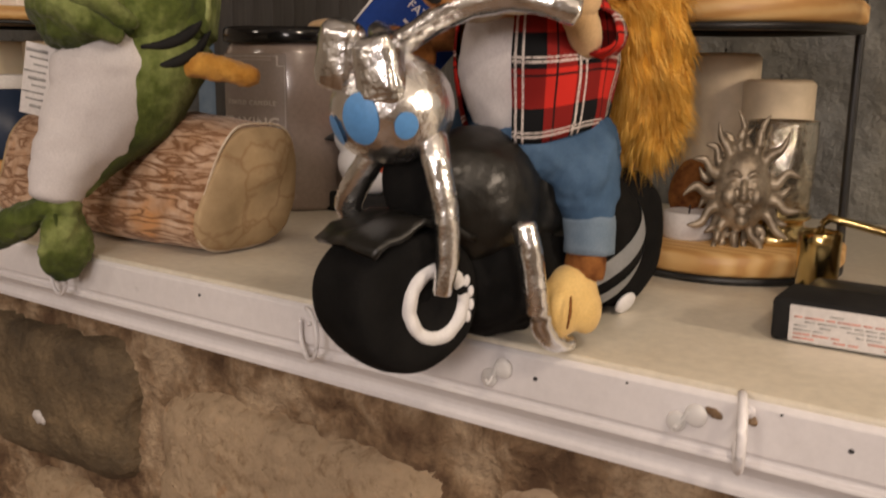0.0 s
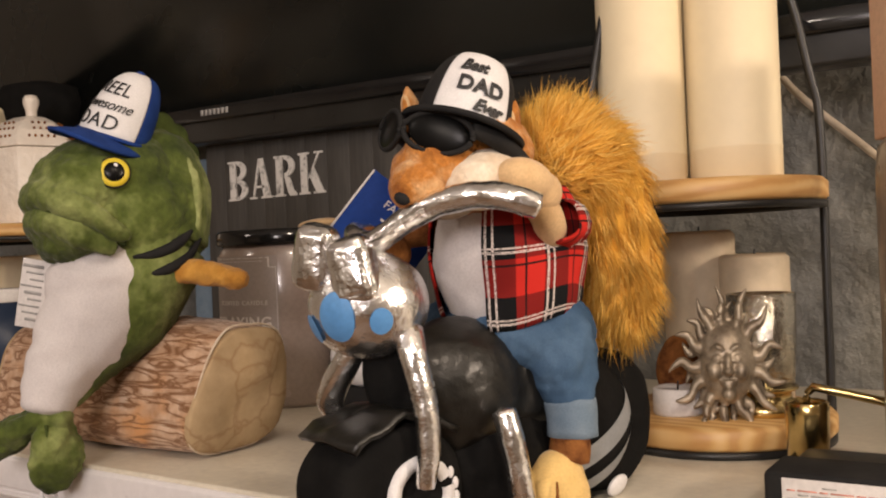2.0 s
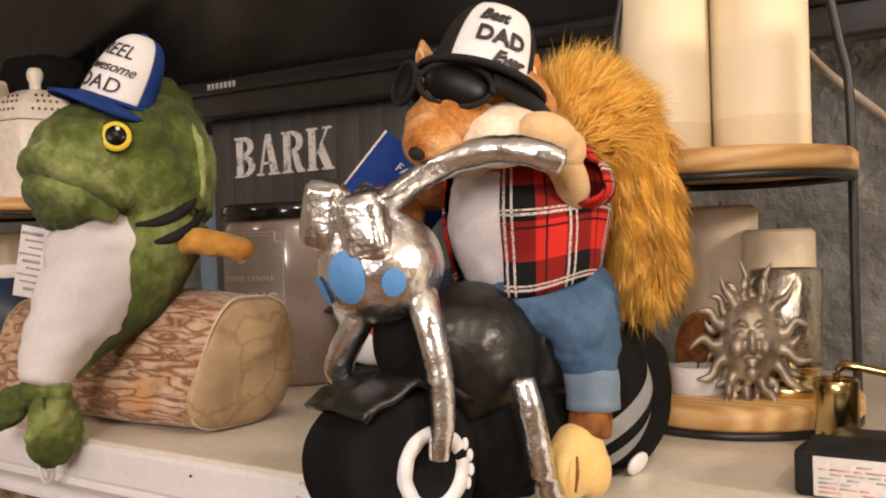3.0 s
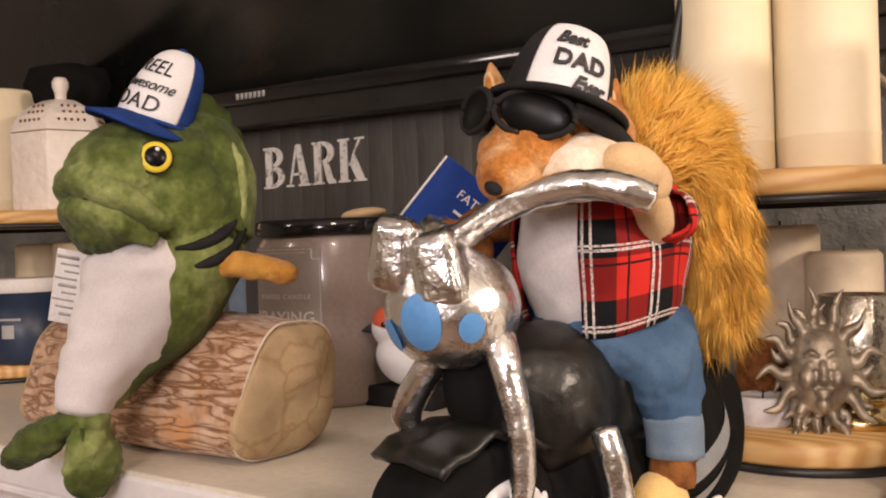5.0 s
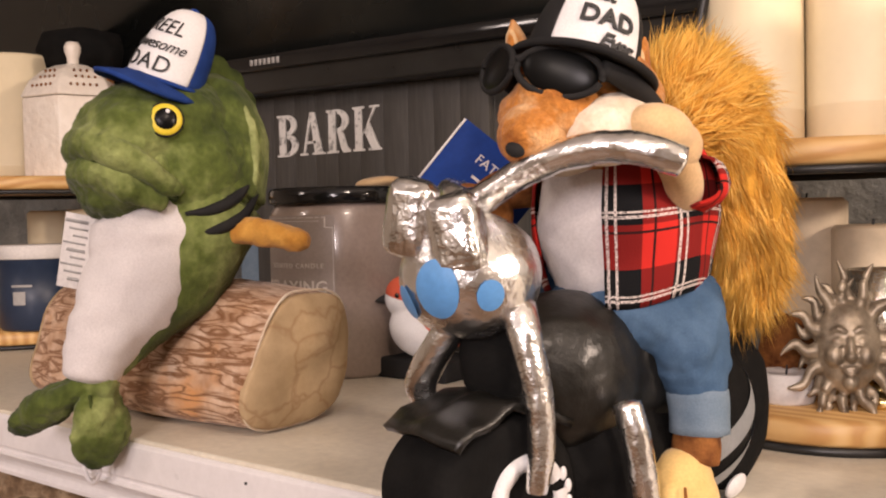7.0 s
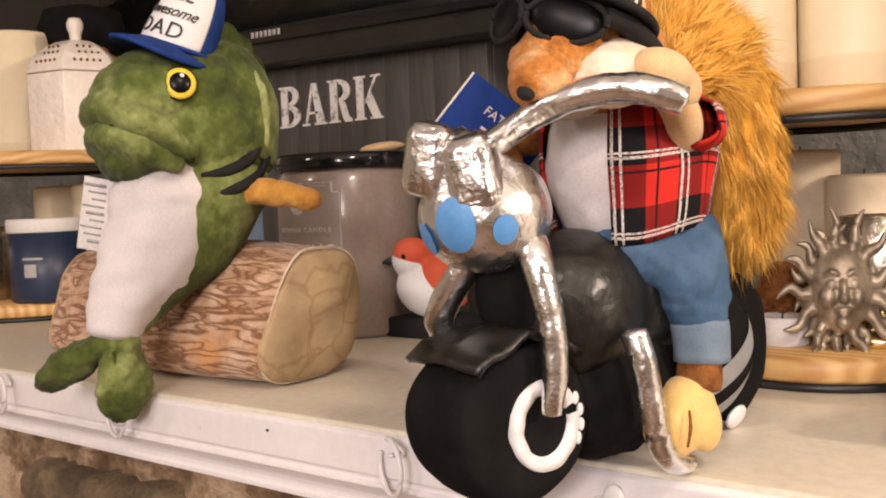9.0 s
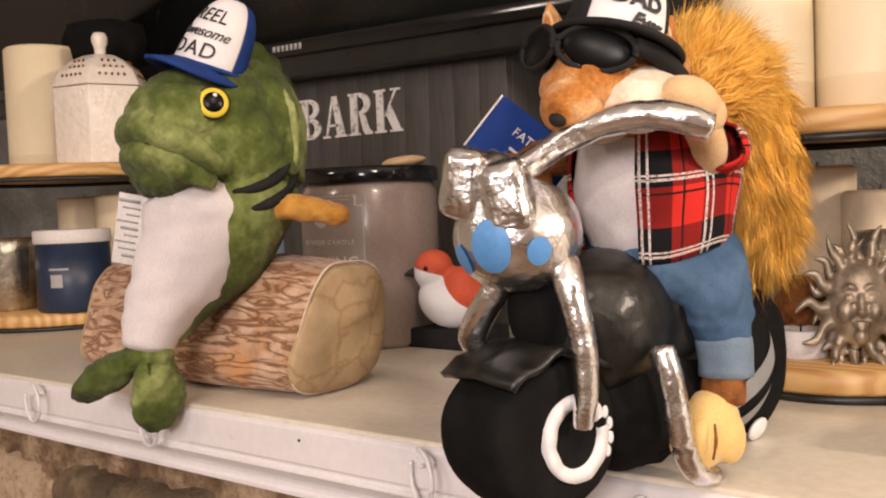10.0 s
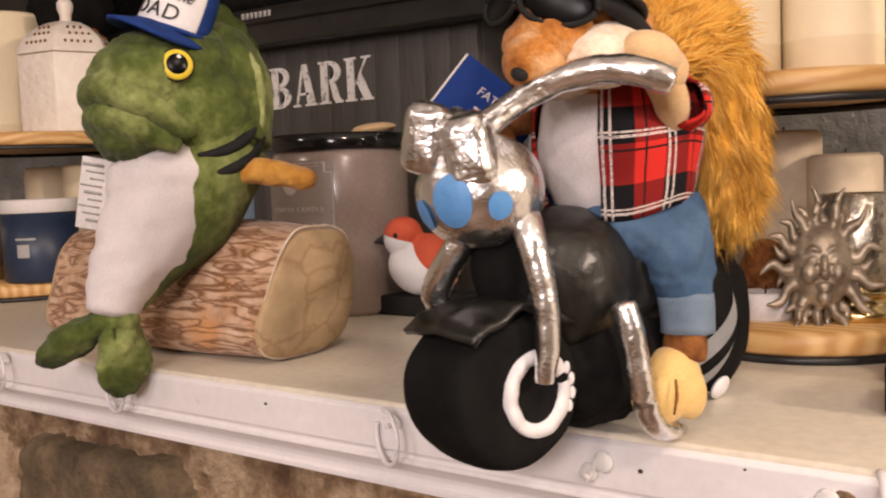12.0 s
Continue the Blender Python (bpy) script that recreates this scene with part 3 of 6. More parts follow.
# ---- television ----
tv = thing("television", pose(-0.775, 0.46, 1.676, 0, 1.05, 0), "large black flat television mounted above the mantel", "television")
bm = bmesh.new()
box(bm, (0, 0.02, 0.37), (1.86, 0.036, 0.80), 0.004)
part("back_shell", bm, TVBEZEL, tv)
bm = bmesh.new()
box(bm, (0, -0.001, 0.011), (1.86, 0.012, 0.022), 0.003)
part("lower_bezel", bm, BLACKGLOSS, tv, "glossy black lower bezel")
bm = bmesh.new()
box(bm, (0, 0.0, 0.73), (1.86, 0.012, 0.02), 0.003)
for sx in (-0.92, 0.92):
    box(bm, (sx, 0.0, 0.37), (0.02, 0.012, 0.70), 0.003)
part("bezel", bm, TVBEZEL, tv)
bm = bmesh.new()
box(bm, (0, 0.0005, 0.372), (1.82, 0.004, 0.70), 0)
part("screen", bm, SCREEN, tv, "dark switched-off screen")
for k in range(7):
    bm = bmesh.new()
    box(bm, (-0.026 + k * 0.0088, -0.0075, 0.012), (0.0062, 0.0006, 0.0085), 0.0)
    part("maker_mark", bm, GREYPRINT, tv, "small pale maker's mark")
bm = bmesh.new()
tube(bm, [(0.0, 0.038, 0.4, 0.05), (0.0, 0.15, 0.4, 0.05)], 2, 12)
part("wall_bracket", bm, BLACKMETAL, tv)

# ---- charcoal crate with stencilled word ----
crate = thing("wooden_crate", pose(-0.643, 0.499, TOP), "charcoal-stained wooden crate with stencilled word under the television", "box")
for i in range(10):
    bm = bmesh.new()
    box(bm, (-0.187 + i * 0.0415, 0.007, 0.18), (0.0413, 0.013, 0.36), 0.0005)
    part("plank", bm, CRATE, crate)
for sx in (-0.2, 0.2):
    bm = bmesh.new()
    box(bm, (sx * 1.0, 0.062, 0.18), (0.014, 0.094, 0.36), 0.001)
    part("side_panel", bm, CRATE, crate)
bm = bmesh.new()
box(bm, (0, 0.114, 0.18), (0.414, 0.008, 0.36), 0.001)
part("back_panel", bm, CRATE, crate)


def serif_word(parent):
    """Heavy slab letters B A R K, with stems, bowls and feet as closed outlines."""
    H = 0.0588

    def poly(name, loops):
        bm = bmesh.new()
        for pts in loops:
            vs = [bm.verts.new((x, -0.0015, z)) for x, z in pts]
            ws = [bm.verts.new((x, 0.001, z)) for x, z in pts]
            n = len(pts)
            bm.faces.new(vs)
            for i in range(n):
                bm.faces.new((vs[i], vs[(i + 1) % n], ws[(i + 1) % n], ws[i]))
        bmesh.ops.triangulate(bm, faces=[f for f in bm.faces if len(f.verts) > 4])
        return part("letter", bm, STENCIL, parent, "worn white stencilled letter", smooth=False)

    def rect(x0, x1, z0, z1):
        return [(x0, z0), (x1, z0), (x1, z1), (x0, z1)]

    def bowl(x, z0, z1, out, th):
        pts, c, r = [], (z0 + z1) / 2, (z1 - z0) / 2
        outer = [(x + out * math.cos(a), c + r * math.sin(a)) for a in [radians(-90 + 180 * k / 12) for k in range(13)]]
        inner = [(x + (out - th) * math.cos(a), c + (r - 0.006) * math.sin(a)) for a in [radians(90 - 180 * k / 12) for k in range(13)]]
        return outer + inner

    x = -0.158
    Z = 0.2565
    poly("letter", [rect(x, x + 0.0195, Z, Z + 0.003), rect(x + 0.004, x + 0.017, Z + 0.003, Z + H - 0.003), rect(x, x + 0.0195, Z + H - 0.003, Z + H),
                    bowl(x + 0.0195, Z, Z + H * 0.53, 0.0225, 0.0125), bowl(x + 0.0195, Z + H * 0.5, Z + H, 0.020, 0.0115)])
    x += 0.047
    poly("letter", [rect(x - 0.001, x + 0.0135, Z, Z + 0.003), rect(x + 0.023, x + 0.047, Z, Z + 0.003), [(x + 0.005, Z + 0.003), (x + 0.0085, Z + 0.003), (x + 0.0215, Z + H - 0.006), (x + 0.0185, Z + H)],
                    [(x + 0.0275, Z + 0.003), (x + 0.0425, Z + 0.003), (x + 0.0275, Z + H), (x + 0.0185, Z + H)], rect(x + 0.0115, x + 0.030, Z + 0.0155, Z + 0.019)])
    x += 0.0505
    poly("letter", [rect(x, x + 0.0215, Z, Z + 0.003), rect(x + 0.004, x + 0.017, Z + 0.003, Z + H - 0.003), rect(x, x + 0.0205, Z + H - 0.003, Z + H), bowl(x + 0.0205, Z + H * 0.46, Z + H, 0.021, 0.012),
                    [(x + 0.021, Z + H * 0.47), (x + 0.031, Z + H * 0.47), (x + 0.038, Z + 0.008), (x + 0.044, Z + 0.003), (x + 0.044, Z), (x + 0.031, Z), (x + 0.027, Z + 0.006)]])
    x += 0.049
    poly("letter", [rect(x, x + 0.0205, Z, Z + 0.003), rect(x + 0.004, x + 0.0165, Z + 0.003, Z + H - 0.003), rect(x, x + 0.0205, Z + H - 0.003, Z + H),
                    [(x + 0.0175, Z + 0.021), (x + 0.0205, Z + 0.0235), (x + 0.041, Z + H - 0.003), (x + 0.037, Z + H - 0.003)], rect(x + 0.0305, x + 0.047, Z + H - 0.003, Z + H),
                    [(x + 0.0195, Z + 0.027), (x + 0.0295, Z + 0.037), (x + 0.047, Z + 0.003), (x + 0.033, Z + 0.003)], rect(x + 0.028, x + 0.050, Z, Z + 0.003)])


serif_word(crate)


# ---- plush fish on a log ----
log = thing("plush_log", pose(-0.498, 0.087, TOP), "stuffed plush log with printed bark lying on mantel", "plush log")


def log_shape(material, x0, x1, end, name, label):
    """A sagging rounded bar along x; end True gives the sewn cap alone."""
    bm = bmesh.new()
    n, rings = 40, []
    xs = np.linspace(x0, x1, 34) if not end else np.linspace(x0, x1, 5)
    for x in xs:
        k = abs(2 * (x + 0.0) / 0.315)
        f = 1.0 - 0.10 * max(0, k - 0.25) ** 2.0
        ring = []
        for i in range(n):
            a = 2 * math.pi * i / n
            ca, sa = math.cos(a), math.sin(a)
            e = 0.60
            y = 0.061 * math.copysign(abs(ca) ** e, ca)
            z = 0.0585 + 0.0575 * math.copysign(abs(sa) ** e, sa)
            if ca < 0:
                y *= 1 - 0.55 * (z / 0.116) ** 1.3
            q = Vector((x * 14, y * 14, z * 14))
            d = 0.0035 * noise.noise(q) + 0.0018 * noise.noise(q * 3)
            z = z * f if sa > 0 else 0.0585 + (z - 0.0585) * f
            lean = 0.020 * (z / 0.116 - 0.25) * max(0.0, x / 0.15) ** 2
            ring.append(bm.verts.new((x + lean, y * f * (1 + d / 0.05), max(0.001, z + d * (1 if sa > -0.5 else 0)))))
        rings.append(ring)
    for a, b in zip(rings, rings[1:]):
        for i in range(n):
            bm.faces.new((a[i], a[(i + 1) % n], b[(i + 1) % n], b[i]))
    if end:
        prev, cx = rings[-1], Vector((0, 0.012, 0.056))
        for s, dx in ((0.97, 0.0012), (0.9, 0.0032), (0.72, 0.0065), (0.5, 0.0085), (0.25, 0.0095)):
            ring = [bm.verts.new((v.co.x + math.copysign(dx, x1), cx.y + (v.co.y - cx.y) * s, cx.z + (v.co.z - cx.z) * s)) for v in rings[-1]]
            for i in range(n):
                bm.faces.new((prev[i], prev[(i + 1) % n], ring[(i + 1) % n], ring[i]))
            prev = ring
        bm.faces.new(prev)
    return part(name, bm, material, log, label)


log_shape(BARK, -0.152, 0.150, False, "bark_cover", "pinkish cream printed bark")
log_shape(LOGEND, 0.1485, 0.154, True, "end_cap", "tan printed log end")
log_shape(LOGEND, -0.1505, -0.156, True, "end_cap", "tan printed log end")
bm = bmesh.new()
line = []
for i in range(41):
    a = 2 * math.pi * i / 40
    ca, sa = math.cos(a), math.sin(a)
    zz = 0.0575 + 0.0545 * math.copysign(abs(sa) ** 0.60, sa)
    yy = 0.0555 * math.copysign(abs(ca) ** 0.60, ca) * (1 - 0.55 * (zz / 0.116) ** 1.3 if ca < 0 else 1)
    line.append((0.151 + 0.020 * (zz / 0.116 - 0.25), yy, zz, 0.0011))
tube(bm, line, 2, 6)
part("seam", bm, CREAMFUR, log)

FISH = pose(-0.4285, 0.0615, TOP - 0.002, 0, 0, -9)
fish = thing("plush_fish", FISH, "green plush bass wearing a trucker cap, sitting on a stuffed log", "plush toy")


def snub(bm):
    """Blunts the snout ahead of the eyes and turns it a little down."""
    for v in bm.verts:
        d = v.co.y + 0.045
        if d < 0:
            v.co.y = -0.045 + d * 0.76
            v.co.z += d * 0.06


bm = bmesh.new()
ball(bm, (0, -0.020, 0.240), (0.0500, 0.056, 0.050), seg=32)
ball(bm, (0, -0.059, 0.240), (0.0480, 0.051, 0.039), (8, 0, 0), seg=32)
ball(bm, (0, -0.068, 0.2300), (0.0465, 0.042, 0.022), (8, 0, 0), seg=32)
ball(bm, (0, 0.012, 0.215), (0.049, 0.050, 0.065), seg=32)
ball(bm, (0.033, -0.008, 0.212), (0.024, 0.042, 0.036), (24, 0, 0), seg=24)
ball(bm, (-0.033, -0.008, 0.212), (0.024, 0.042, 0.036), (24, 0, 0), seg=24)
tube(bm, [(-0.047, -0.040, 0.193, 0.006), (-0.041, -0.077, 0.215, 0.0095), (-0.024, -0.1005, 0.2295, 0.0125), (0, -0.107, 0.2330, 0.0132), (0.024, -0.1005, 0.2295, 0.0125), (0.043, -0.078, 0.216, 0.0112), (0.047, -0.040, 0.193, 0.006)], 6, 14)
snub(bm)
soften(part("head", bm, GREEN, fish, "mottled green plush head with a folded mouth"), 0.0022, 3, 0.5, 0.006, 0.020)

bm = bmesh.new()
ball(bm, (0, -0.058, 0.2060), (0.0455, 0.050, 0.0275), (20, 0, 0), seg=32)
ball(bm, (0, -0.080, 0.2095), (0.0400, 0.031, 0.0185), (14, 0, 0), seg=28)
tube(bm, [(-0.044, -0.050, 0.182, 0.007), (-0.037, -0.082, 0.1985, 0.0105), (-0.022, -0.0990, 0.2100, 0.0115), (0, -0.106, 0.2135, 0.0115), (0.022, -0.0990, 0.2100, 0.0115), (0.037, -0.082, 0.1985, 0.0105), (0.044, -0.050, 0.182, 0.007)], 6, 14)
snub(bm)
soften(part("lower_jaw", bm, GREEN, fish, "green plush lower lip and jaw"), 0.0022, 2, 0.5, 0.006, 0.013)

# Dark strip between the lips: the crease's shade put in as colour.
bm = bmesh.new()
tube(bm, [(-0.0470, -0.038, 0.186, 0.0016), (-0.0450, -0.071, 0.2045, 0.0024), (-0.028, -0.1030, 0.2190, 0.0022), (0, -0.1115, 0.2225, 0.0020), (0.028, -0.1030, 0.2190, 0.0022), (0.0455, -0.071, 0.2045, 0.0028), (0.0465, -0.040, 0.187, 0.0030)], 6, 10)
snub(bm)
part("mouth_shade", bm, DARKGREEN, fish, "dark strip in the mouth crease, standing in for its shade")
for k, (y, z, w) in enumerate(((-0.098, 0.2015, 0.031), (-0.091, 0.188, 0.030), (-0.101, 0.2390, 0.032))):
    bm = bmesh.new()
    tube(bm, [(w * math.sin(a), y + 0.030 * (1 - math.cos(a)), z - 0.004 * abs(math.sin(a)), 0.0014) for a in [radians(-70 + 20 * i) for i in range(8)]], 3, 8)
    snub(bm)
    part("fold", bm, GREEN, fish)
bm = bmesh.new()
tube(bm, [(0, 0.020, 0.285, 0.024), (0, 0.018, 0.245, 0.046), (0, 0.006, 0.195, 0.053), (0, -0.010, 0.157, 0.052), (0, -0.028, 0.122, 0.0425), (0, -0.057, 0.091, 0.0270), (0, -0.078, 0.058, 0.0155)], 6, 28, lump=0.002, freq=40)
soften(part("body", bm, GREEN, fish, "mottled green plush body"), 0.003, 4, 0.5, 0.004, 0.028)

bm = bmesh.new()
tube(bm, [(0, -0.042, 0.190, 0.038), (-0.002, -0.033, 0.168, 0.0480), (-0.003, -0.039, 0.145, 0.0465), (-0.002, -0.050, 0.122, 0.0425), (-0.001, -0.073, 0.092, 0.0335), (0, -0.088, 0.062, 0.0225), (0, -0.091, 0.052, 0.0195)], 6, 28, lump=0.0026, freq=38)
for v in bm.verts:
    for z0, deep in ((0.146, 0.06), (0.112, 0.09), (0.090, 0.05)):
        k = deep * math.exp(-((v.co.z - z0 - 0.15 * v.co.x) / 0.0045) ** 2)
        v.co.x *= 1 - 0.12 * k
        v.co.y += 0.045 * k
soften(part("belly", bm, WHITEFLEECE, fish, "white fleece belly"), 0.0028, 4, 0.5, 0.003, 0.03)
bm = bmesh.new()
ball(bm, (-0.002, -0.086, 0.046), (0.022, 0.016, 0.016), seg=20)
tube(bm, [(0, -0.088, 0.050, 0.012), (-0.008, -0.100, 0.043, 0.018), (-0.024, -0.114, 0.032, 0.0225), (-0.044, -0.122, 0.019, 0.018), (-0.055, -0.125, 0.011, 0.008)], 5, 22, flat=0.62, lump=0.0035, freq=70)
ball(bm, (-0.034, -0.118, 0.032), (0.020, 0.007, 0.010), (0, -25, 20), seg=18)
soften(part("tail_fin", bm, GREEN, fish, "green plush tail lobe"), 0.0022, 3, 0.5, 0.007, 0.014)
bm = bmesh.new()
tube(bm, [(0.004, -0.086, 0.050, 0.012), (0.006, -0.087, 0.032, 0.020), (0.006, -0.088, 0.010, 0.0215), (0.002, -0.089, -0.008, 0.016), (-0.001, -0.090, -0.016, 0.008)], 5, 22, flat=0.62, up=(1, 0, 0), lump=0.0035, freq=70)
soften(part("tail_fin", bm, GREEN, fish, "green plush tail lobe hanging over the mantel edge"), 0.0022, 3, 0.5, 0.007, 0.014)
for x in (0.001, 0.013):
    bm = bmesh.new()
    tube(bm, [(x, -0.0975, 0.042, 0.0016), (x + 0.002, -0.0985, 0.022, 0.0022), (x - 0.001, -0.098, 0.002, 0.0014)], 5, 8)
    part("tail_line", bm, DARKGREEN, fish, "dark green line down the tail lobe")

bm = bmesh.new()
tube(bm, [(0.044, 0.006, 0.160, 0.009), (0.058, 0.020, 0.161, 0.0135), (0.074, 0.034, 0.157, 0.0125), (0.086, 0.043, 0.153, 0.011), (0.092, 0.047, 0.151, 0.006)], 5, 18, flat=0.85, lump=0.0015, freq=120)
soften(part("side_fin", bm, ORANGEFLEECE, fish, "orange fleece side fin"), 0.0018, 3, 0.5, 0.004, 0.012)

bm = bmesh.new()
tube(bm, [(0.030, 0.026, 0.270, 0.0030), (0.040, 0.030, 0.248, 0.0050), (0.0445, 0.030, 0.224, 0.0055), (0.0455, 0.028, 0.204, 0.0045), (0.044, 0.024, 0.190, 0.0025)], 6, 14, lump=0.0012, freq=90)
soften(part("gill_cover", bm, PALEGREEN, fish, "pale green plush gill cover roll"), 0.002, 2, 0.5, 0.003, 0.012)
for dz, y0 in ((0.0, 0.0), (-0.0155, 0.004)):
    bm = bmesh.new()
    tube(bm, [(0.0450, -0.032 + y0, 0.176 + dz, 0.0016), (0.0505, -0.012 + y0, 0.179 + dz, 0.0046), (0.0510, 0.010 + y0, 0.189 + dz, 0.0046), (0.0450, 0.028 + y0, 0.206 + dz, 0.0016)], 6, 10)
    part("gill_line", bm, BLACKFELT, fish, "black felt gill line")

bm = bmesh.new()
pts = [(0, -0.002, 0.282), (0, 0.014, 0.298), (0, 0.030, 0.302), (0, 0.044, 0.292), (0, 0.055, 0.276), (0, 0.060, 0.255), (0, 0.063, 0.23), (0, 0.062, 0.21)]
for i, (x, y, z) in enumerate(pts):
    ball(bm, (0, y - 0.006, z - 0.006), (0.006, 0.013, 0.013), seg=14)
soften(part("back_fin", bm, DARKGREEN, fish, "dark green ridged back fin"), 0.002, 3)


def toy_eye(c, out, r):
    """An embroidered eye facing out: yellow rim, black pupil, white glint."""
    q = Vector(out).to_track_quat("Z", "Y").to_matrix().to_4x4()
    base = Matrix.Translation(c) @ q
    bm = bmesh.new()
    bmesh.ops.create_uvsphere(bm, u_segments=24, v_segments=12, radius=1, matrix=base @ Matrix.Diagonal((r, r, r * 0.28, 1)))
    e = part("eye", bm, EYEYELLOW, fish, "yellow embroidered eye")
    bm = bmesh.new()
    tube(bm, [tuple(base @ Vector((r * 1.03 * math.cos(a), r * 1.03 * math.sin(a), -r * 0.04))) + (r * 0.075,) for a in [2 * math.pi * k / 28 for k in range(29)]], 1, 6)
    part("eye_outline", bm, BLACKFELT, e, "black stitched outline")
    bm = bmesh.new()
    bmesh.ops.create_uvsphere(bm, u_segments=24, v_segments=12, radius=1, matrix=base @ Matrix.Translation((0, 0, r * 0.08)) @ Matrix.Diagonal((r * 0.76, r * 0.76, r * 0.27, 1)))
    part("pupil", bm, LENSBLACK, e, "black pupil")
    bm = bmesh.new()
    bmesh.ops.create_uvsphere(bm, u_segments=12, v_segments=8, radius=1, matrix=base @ Matrix.Translation((r * 0.12, r * 0.42, r * 0.27)) @ Matrix.Diagonal((r * 0.15, r * 0.17, r * 0.06, 1)))
    part("glint", bm, WHITECLOTH, e, "white stitched glint")


toy_eye((0.0492, -0.0483, 0.2465), (0.90, -0.42, 0.14), 0.0124)
toy_eye((-0.0475, -0.0475, 0.2465), (-0.80, -0.56, 0.16), 0.0135)


def cap(parent, m, r, h, crown_mat, panel_mat, brim_mat, brim_len, droop, lean, half=62, taper=0.42):
    """A trucker cap: crown with a front panel, a bent brim, a top button; m puts its base."""
    def at(a, k, lift=0.0):
        s = math.cos(k * math.pi / 2) ** taper if k < 1 else 0.0
        z = h * math.sin(k * math.pi / 2)
        rr = (r + lift) * s
        return m @ Vector((rr * math.sin(a), -rr * math.cos(a) * 1.05 + lean * z, z + lift * 0.6 * k))
    n, rows = 48, 14

    def shell(a0, a1, name, mat, label, lift):
        bm = bmesh.new()
        g = [[bm.verts.new(at(a0 + (a1 - a0) * i / n, j / rows * 0.985, lift)) for i in range(n + 1)] for j in range(rows + 1)]
        for j in range(rows):
            for i in range(n):
                bm.faces.new((g[j][i], g[j][i + 1], g[j + 1][i + 1], g[j + 1][i]))
        ob = part(name, bm, mat, parent, label)
        s = ob.modifiers.new("cloth", "SOLIDIFY")
        s.thickness, s.offset = 0.0014, -1
        return ob
    crown = shell(radians(half), radians(360 - half), "crown", crown_mat, "cap's side and back panels", 0.0)
    shell(radians(-half), radians(half), "front_panel", panel_mat, "white front panel with lettering", 0.0004)
    bm = bmesh.new()
    p = at(0, 0.985)
    ball(bm, p, (0.004, 0.004, 0.0025), seg=14)
    part("button", bm, crown_mat, parent)
    bm = bmesh.new()
    nu, nv = 30, 8
    def brim(i, j):
        a = radians(-88 + 176 * i / nu)
        k = j / nv
        x = r * 1.03 * math.sin(a) * (1 + 0.22 * k)
        y = -r * 1.05 * math.cos(a) * 1.0 - brim_len * k * math.cos(a) ** 0.7 if math.cos(a) > 0 else 0.0
        z = 0.002 - droop * (x / r) ** 2 - 0.20 * brim_len * k * math.cos(a)
        return m @ Vector((x, y, z))
    g = [[bm.verts.new(brim(i, j)) for i in range(nu + 1)] for j in range(nv + 1)]
    for j in range(nv):
        for i in range(nu):
            bm.faces.new((g[j][i], g[j][i + 1], g[j + 1][i + 1], g[j + 1][i]))
    ob = part("brim", bm, brim_mat, parent, "bent felt brim")
    s = ob.modifiers.new("felt", "SOLIDIFY")
    s.thickness, s.offset = 0.0032, 0
    bm = bmesh.new()
    tube(bm, [tuple(m @ Vector((r * 1.01 * math.sin(a), -r * 1.05 * math.cos(a), 0.0015))) + (0.0018,) for a in [2 * math.pi * k / 24 for k in range(25)]], 2, 8)
    part("hat_band", bm, crown_mat, parent)

    def place(u, v, w):
        k = math.asin(max(0.02, min(0.985, v / h))) / (math.pi / 2)
        return at(u / r, k, 0.0014 + w)
    return place


FCAP = FISH @ pose(0.012, -0.030, 0.2785, -6, 19, 24)
fish_cap = thing("trucker_cap", FCAP, "small blue felt trucker cap with white lettered front on plush fish", "cap")
fp = cap(fish_cap, Matrix.Identity(4), 0.0285, 0.062, BLUEFELT, WHITECLOTH, BLUEFELT, 0.034, 0.006, 0.20, 76, 0.66)
words("lettering", "REEL", 0.0165, BLACKPRINT, fish_cap, lambda u, v, w: fp(u, v + 0.0425, w), 0.1, 1.05, label="black outlined lettering")
words("lettering", "Awesome", 0.0125, BLACKPRINT, fish_cap, lambda u, v, w: fp(u + 0.001, v + 0.0275, w), 0.35, 0.95, label="black script lettering")
words("lettering", "DAD", 0.0175, BLACKPRINT, fish_cap, lambda u, v, w: fp(u, v + 0.0125, w), 0.0, 1.1, label="black outlined lettering")

sew_tag = thing("fabric_care_tag", FISH @ pose(-0.037, -0.083, 0.148, 5, 12, 45), "white folded care tag with grey print sewn to plush fish", "tag")
bm = bmesh.new()
box(bm, (0, 0, 0), (0.026, 0.0008, 0.060), 0.0003)
part("label_sheet", bm, PAPER, sew_tag)
for k in range(9):
    bm = bmesh.new()
    box(bm, (-0.001 + 0.002 * (k % 3 - 1), -0.0006, 0.024 - k * 0.0058), (0.018 - 0.003 * (k % 3), 0.0004, 0.0016 if k % 4 else 0.0026), 0)
    part("print_bar", bm, GREYPRINT, sew_tag)


# ---- plush motorcycle ----
BIKE = pose(-0.032, 0.013, TOP, 0, 0, -5) @ Matrix.Diagonal((1.05, 1.05, 1.03, 1))
FRONT = pose(-0.02, 0.0, TOP, 0, 0, -5).inverted() @ pose(-0.037, -0.081, TOP - 0.0035, 0, 0, -19) @ Matrix.Diagonal((1.03, 1.03, 1.02, 1))
bike = thing("plush_motorcycle", BIKE, "black and silver stuffed toy motorcycle, front wheel over mantel edge", "plush toy")


def front(name, bm, mat, label="", parent=bike):
    bmesh.ops.transform(bm, matrix=FRONT, verts=bm.verts)
    return part(name, bm, mat, parent, label)


